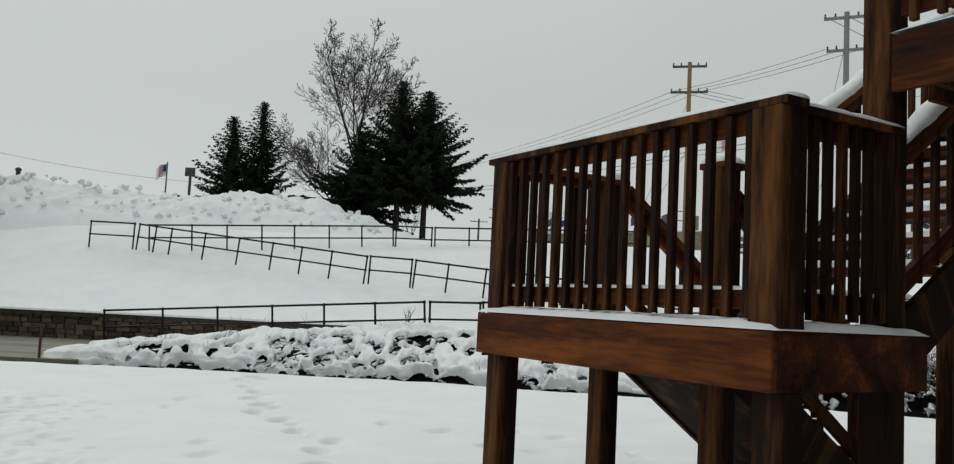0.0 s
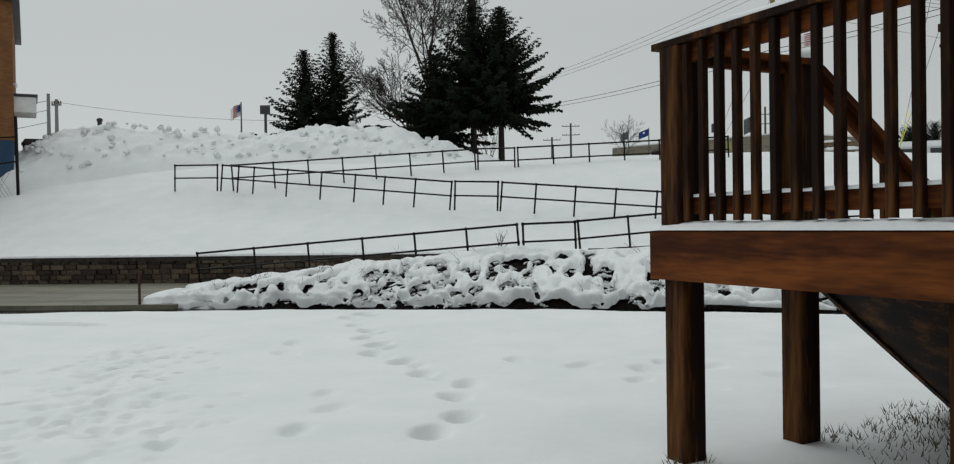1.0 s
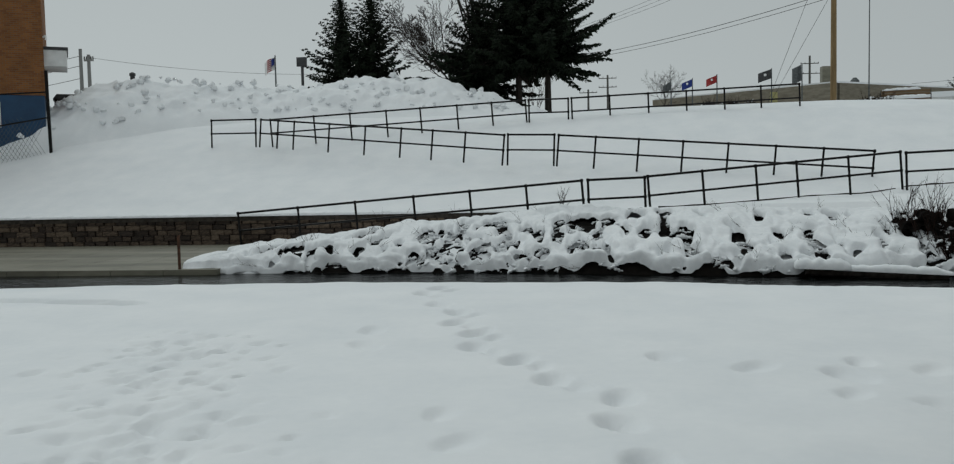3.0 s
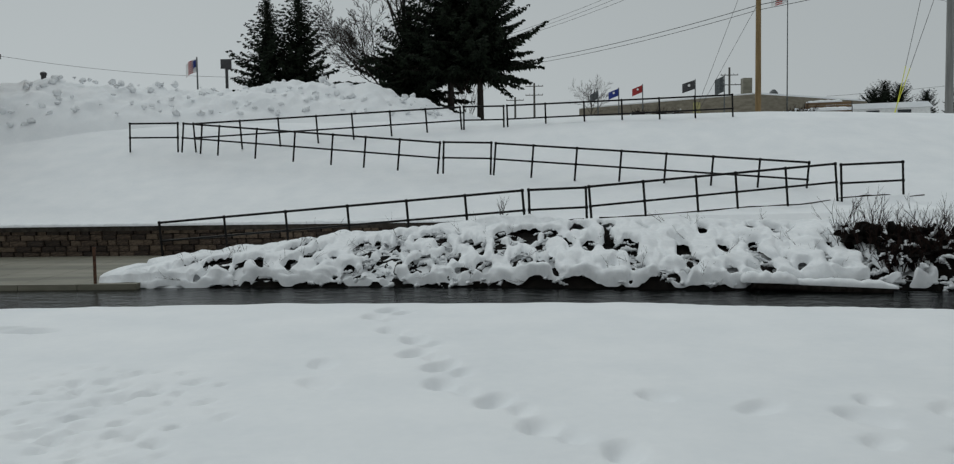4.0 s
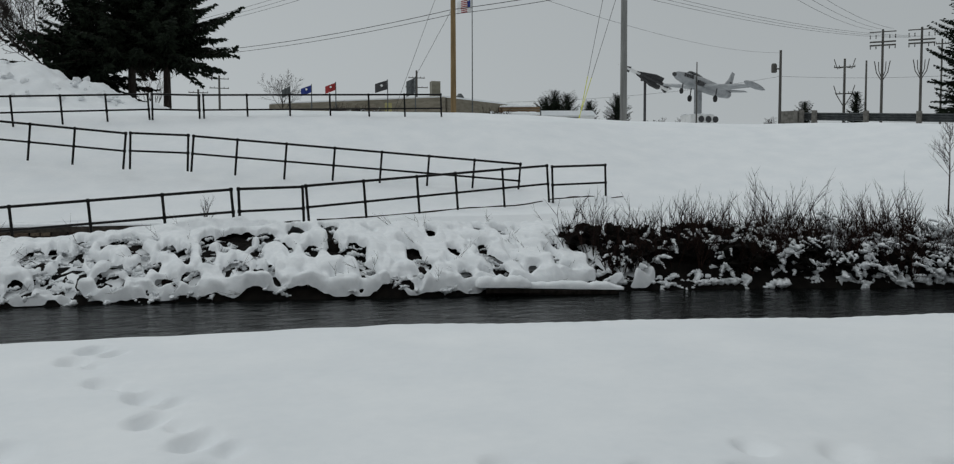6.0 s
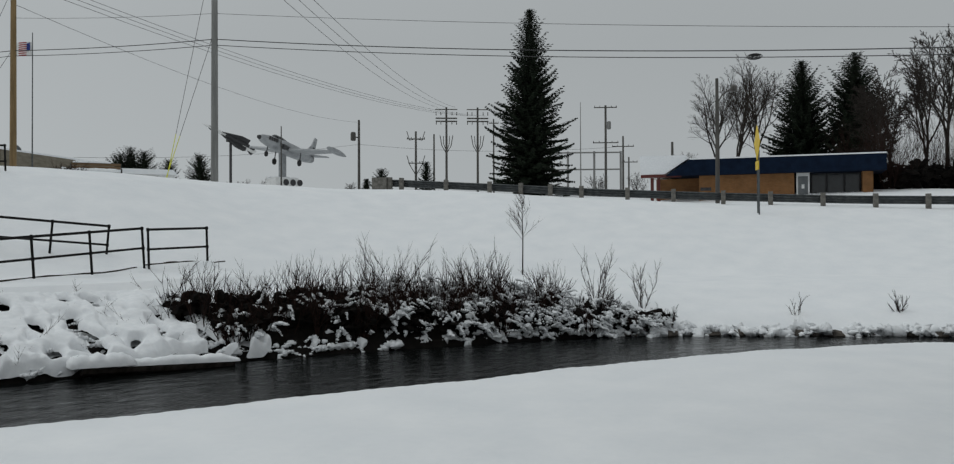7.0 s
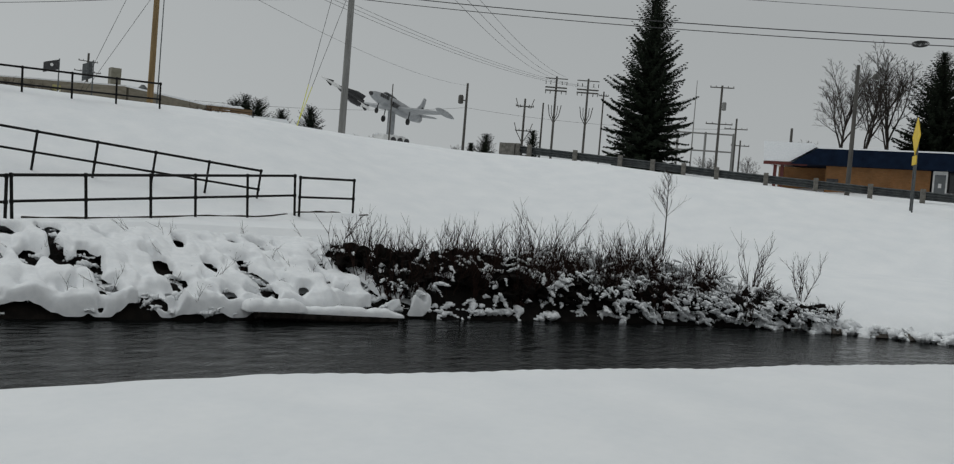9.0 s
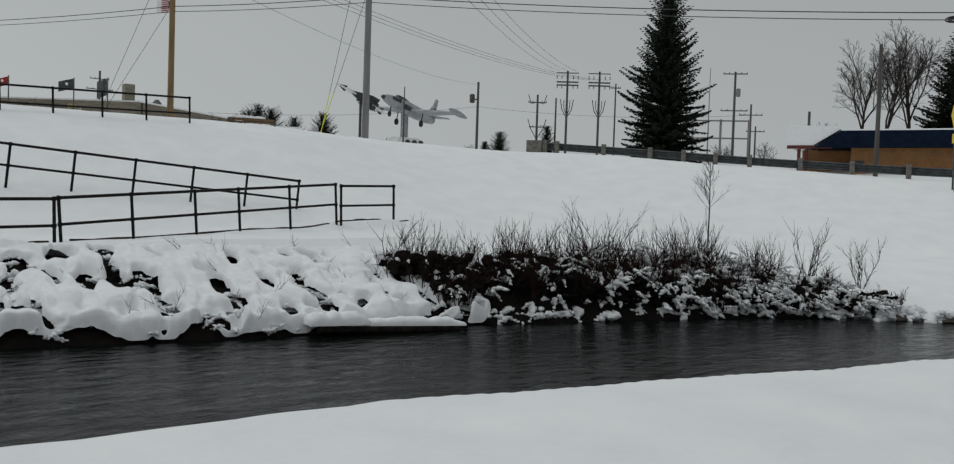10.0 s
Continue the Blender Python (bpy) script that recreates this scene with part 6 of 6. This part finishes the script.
rf.f = [(0, 1, 2, 3), (7, 6, 5, 4), (0, 4, 5, 1), (1, 5, 6, 2), (2, 6, 7, 3), (3, 7, 4, 0)]
part("roof", rf, SNOW, far_b, "snowy flat roof edge")
part("chimney", Buf().box(-1.0, 2.5, 11.95, 0.1, 3.6, 14.0), CONCRETE, far_b, "square stone chimney")
part("roof_vent", Buf().lathe([(0.5, 11.95), (0.55, 12.3), (0.2, 12.7)], 10, Matrix.Translation((3.2, 4.2, 0))), GALV, far_b)
part("signboard", Buf().box(-6.6, 3.9, 10.0, -4.4, 4.2, 11.3), TIMBER_PALE, far_b, "faded yellowish signboard").matrix_basis = pose(0, 0.4, 0)


# ---- flags ----
def cloth(x0, z0, x1, z1, seed, wave=0.12):
    n = 10
    buf = Buf()
    for i in range(n + 1):
        u = i / n
        x = x0 + (x1 - x0) * u
        y = wave * math.sin(u * 7 + seed)
        d = -0.45 * u
        for t in (0.0, 0.02):
            buf.v += [(x, y + t, z0 + d), (x, y + t, z1 + d)]
    for i in range(n):
        k = i * 4
        buf.f += [(k, k + 4, k + 5, k + 1), (k + 2, k + 3, k + 7, k + 6), (k + 1, k + 5, k + 7, k + 3), (k, k + 2, k + 6, k + 4)]
    buf.f += [(0, 1, 3, 2), (n * 4, n * 4 + 2, n * 4 + 3, n * 4 + 1)]
    return buf


FBLUE = mat("flag_blue", [(0.3, (0.012, 0.025, 0.16)), (0.7, (0.018, 0.04, 0.22))], 2, 0.8, 0)
FRED = mat("flag_red", [(0.3, (0.25, 0.02, 0.02)), (0.7, (0.34, 0.03, 0.03))], 2, 0.8, 0)


def flag(x, y, top, kind, label, fw=1.9, fh=1.2, turn=0.0, drop=0.1):
    z0 = ground_z(x, y)
    t = thing("flagpole", label, "flag", pose(x, y, z0, 0, 0, turn), group="flags")
    H = top - z0
    part("staff", Buf().tube([(0, 0, 0), (0, 0, H)], [0.09, 0.05], 8), GALV, t)
    zt = H - drop
    if kind == "stripes":
        fb = part("flag", cloth(-0.05, zt - fh, -fw, zt, 1), WHITE, t, "red and white striped flag")
        for i in range(7):
            h = fh / 13
            ob = part("stripe", cloth(-0.05, zt - fh + 2 * i * h, -fw, zt - fh + (2 * i + 1) * h, 1), FRED, fb)
            ob.matrix_basis = Matrix.Diagonal((1, 1.25, 1, 1))
        ob = part("canton", cloth(-0.05, zt - fh * 0.54, -fw * 0.42, zt, 1), FBLUE, fb, "dark blue corner field")
        ob.matrix_basis = Matrix.Diagonal((1, 1.5, 1, 1))
    else:
        m = {"blue": FBLUE, "red": FRED, "dark": DARKMETAL, "grey": GALV}[kind]
        fb = part("flag", cloth(-0.05, zt - fh, -fw, zt, top), m, t)
        if kind != "grey":
            e = Buf().lathe([(0.01, -0.14), (fh * 0.15, -0.13), (fh * 0.15, 0.13), (0.01, 0.14)], 10, Matrix.Translation((-fw * 0.5, 0, zt - fh * 0.62)) @ Matrix.Rotation(radians(90), 4, "X"))
            part("emblem", e, WHITE, fb, "plain pale round emblem")
    return t


flag(11.2, 101.6, 12.1, "blue", "flagpole flying a blue flag with a pale emblem", 1.15, 0.8)
flag(13.8, 101.2, 12.4, "red", "flagpole flying a red flag with a pale emblem", 1.15, 0.8)
flag(19.4, 100.2, 12.75, "dark", "flagpole flying a dark flag with a pale emblem", 1.4, 1.0)
flag(22.4, 99.5, 13.05, "grey", "flagpole flying a limp grey flag", 1.0, 1.7)
flag(8.9, 101.8, 11.9, "grey", "flagpole flying a limp pale flag", 0.9, 0.9)
flag(32.1, 108.5, 25.0, "stripes", "tall flagpole flying a red and white striped flag", 1.9, 1.5, 0, 1.0)
flag(-24.7, 68.3, 11.3, "stripes", "flagpole behind the snow pile flying a striped flag", 0.9, 0.95, 0)

info = thing("sign_post", "small dark sign on a post behind the snow pile", "sign", pose(-15.4, 46.1, ground_z(-15.4, 46.1)))
hz = 7.75 - ground_z(-15.4, 46.1)
part("post", Buf().box(-0.06, -0.05, 0, 0.06, 0.05, hz), DARKMETAL, info)
part("panel", Buf().box(-0.27, -0.09, hz - 0.45, 0.27, -0.053, hz + 0.02), DARKMETAL, info, "dark panel backs")
cap2 = thing("bollard", "dark post top showing over the snow pile", "post", pose(-24.0, 45.0, ground_z(-24, 45)))
part("stub", Buf().tube([(0, 0, 0), (0, 0, 7.0 - ground_z(-24, 45))], 0.12, 8), DARKMETAL, cap2)
part("cap", Buf().lathe([(0.16, 0), (0.16, 0.12), (0.05, 0.18)], 8, Matrix.Translation((0, 0, 7.0 - ground_z(-24, 45)))), DARKMETAL, cap2)

# snowed-over planter box on the crest
TIMBER = mat("pale_timber", [(0.3, (0.10, 0.06, 0.03)), (0.7, (0.2, 0.13, 0.07))], 5, 0.8, 0.3, stretch=(0.15, 1, 1))
pl = thing("garden_bench", "brown timber bench with a dark metal frame, heaped with snow", "bench", pose(15.4, 50.1, ground_z(15.4, 50.1) - 0.05, 0, 0, -20))
for i in range(2):
    part("back_slat", Buf().box(-1.15, 0.3, 0.7 + 0.16 * i, 1.15, 0.34, 0.83 + 0.16 * i, chamfer=0.01), TIMBER, pl)
for i in range(3):
    part("seat_slat", Buf().box(-1.15, -0.22 + 0.17 * i, 0.46, 1.15, -0.08 + 0.17 * i, 0.5, chamfer=0.01), TIMBER, pl)
for x in (-1.19, 1.155):
    part("frame", Buf().box(x, -0.28, 0.0, x + 0.035, -0.22, 0.66).box(x, 0.28, 0.0, x + 0.035, 0.34, 1.0).box(x, -0.217, 0.38, x + 0.035, 0.277, 0.44).box(x, -0.28, 0.663, x + 0.035, 0.277, 0.7), DARKMETAL, pl, "dark metal end frame")
snow_strip((-1.1, 0.0, 0.503), (1.1, 0.0, 0.503), 0.5, 0.2, pl, seed=3)
snow_strip((-1.1, 0.32, 0.992), (0.7, 0.32, 0.992), 0.2, 0.12, pl, seed=6)
beam2 = thing("landscape_timber", "low dark timber edging lying in the snow", "timber", pose(13.2, 50.0, ground_z(13.2, 50.0), 0, 0, -6))
part("timber", Buf().box(-0.9, -0.1, 0, 0.75, 0.1, 0.3, chamfer=0.02), TIMBER, beam2)
for i, (x, y) in enumerate([(13.4, 49.3), (13.9, 49.6), (7.0, 60.0), (8.2, 60.0), (9.5, 60.5)]):
    shrub(x, y, 0.65, 1.0, 170 + i, 0.3, 0.6)

# withered grass where the snow is thin under the stairs
tuft = Buf()
rg = random.Random(3)
for cx, cy, cr, n in ((1.11, 6.2, 0.16, 60), (1.7, 6.35, 0.35, 200), (2.0, 6.7, 0.4, 180), (1.45, 5.8, 0.4, 140), (2.5, 6.3, 0.6, 220), (0.2, 5.6, 0.15, 30)):
    for i in range(n):
        a, q = rg.uniform(0, 6.3), rg.random() ** 0.5 * cr
        x, y = cx + math.cos(a) * q, cy + math.sin(a) * q
        z = ground_z(x, y)
        h = rg.uniform(0.02, 0.07)
        k = len(tuft.v)
        dx, dy = rg.uniform(-0.05, 0.05), rg.uniform(-0.05, 0.05)
        tuft.v += [(x - 0.004, y, z - 0.01), (x + 0.004, y, z - 0.01), (x + dx, y + dy, z + h)]
        tuft.f.append((k, k + 1, k + 2))
tagged(part("dead_grass", tuft, GRASS), "withered grass blades poking through thin snow", "grass", kind="stuff")
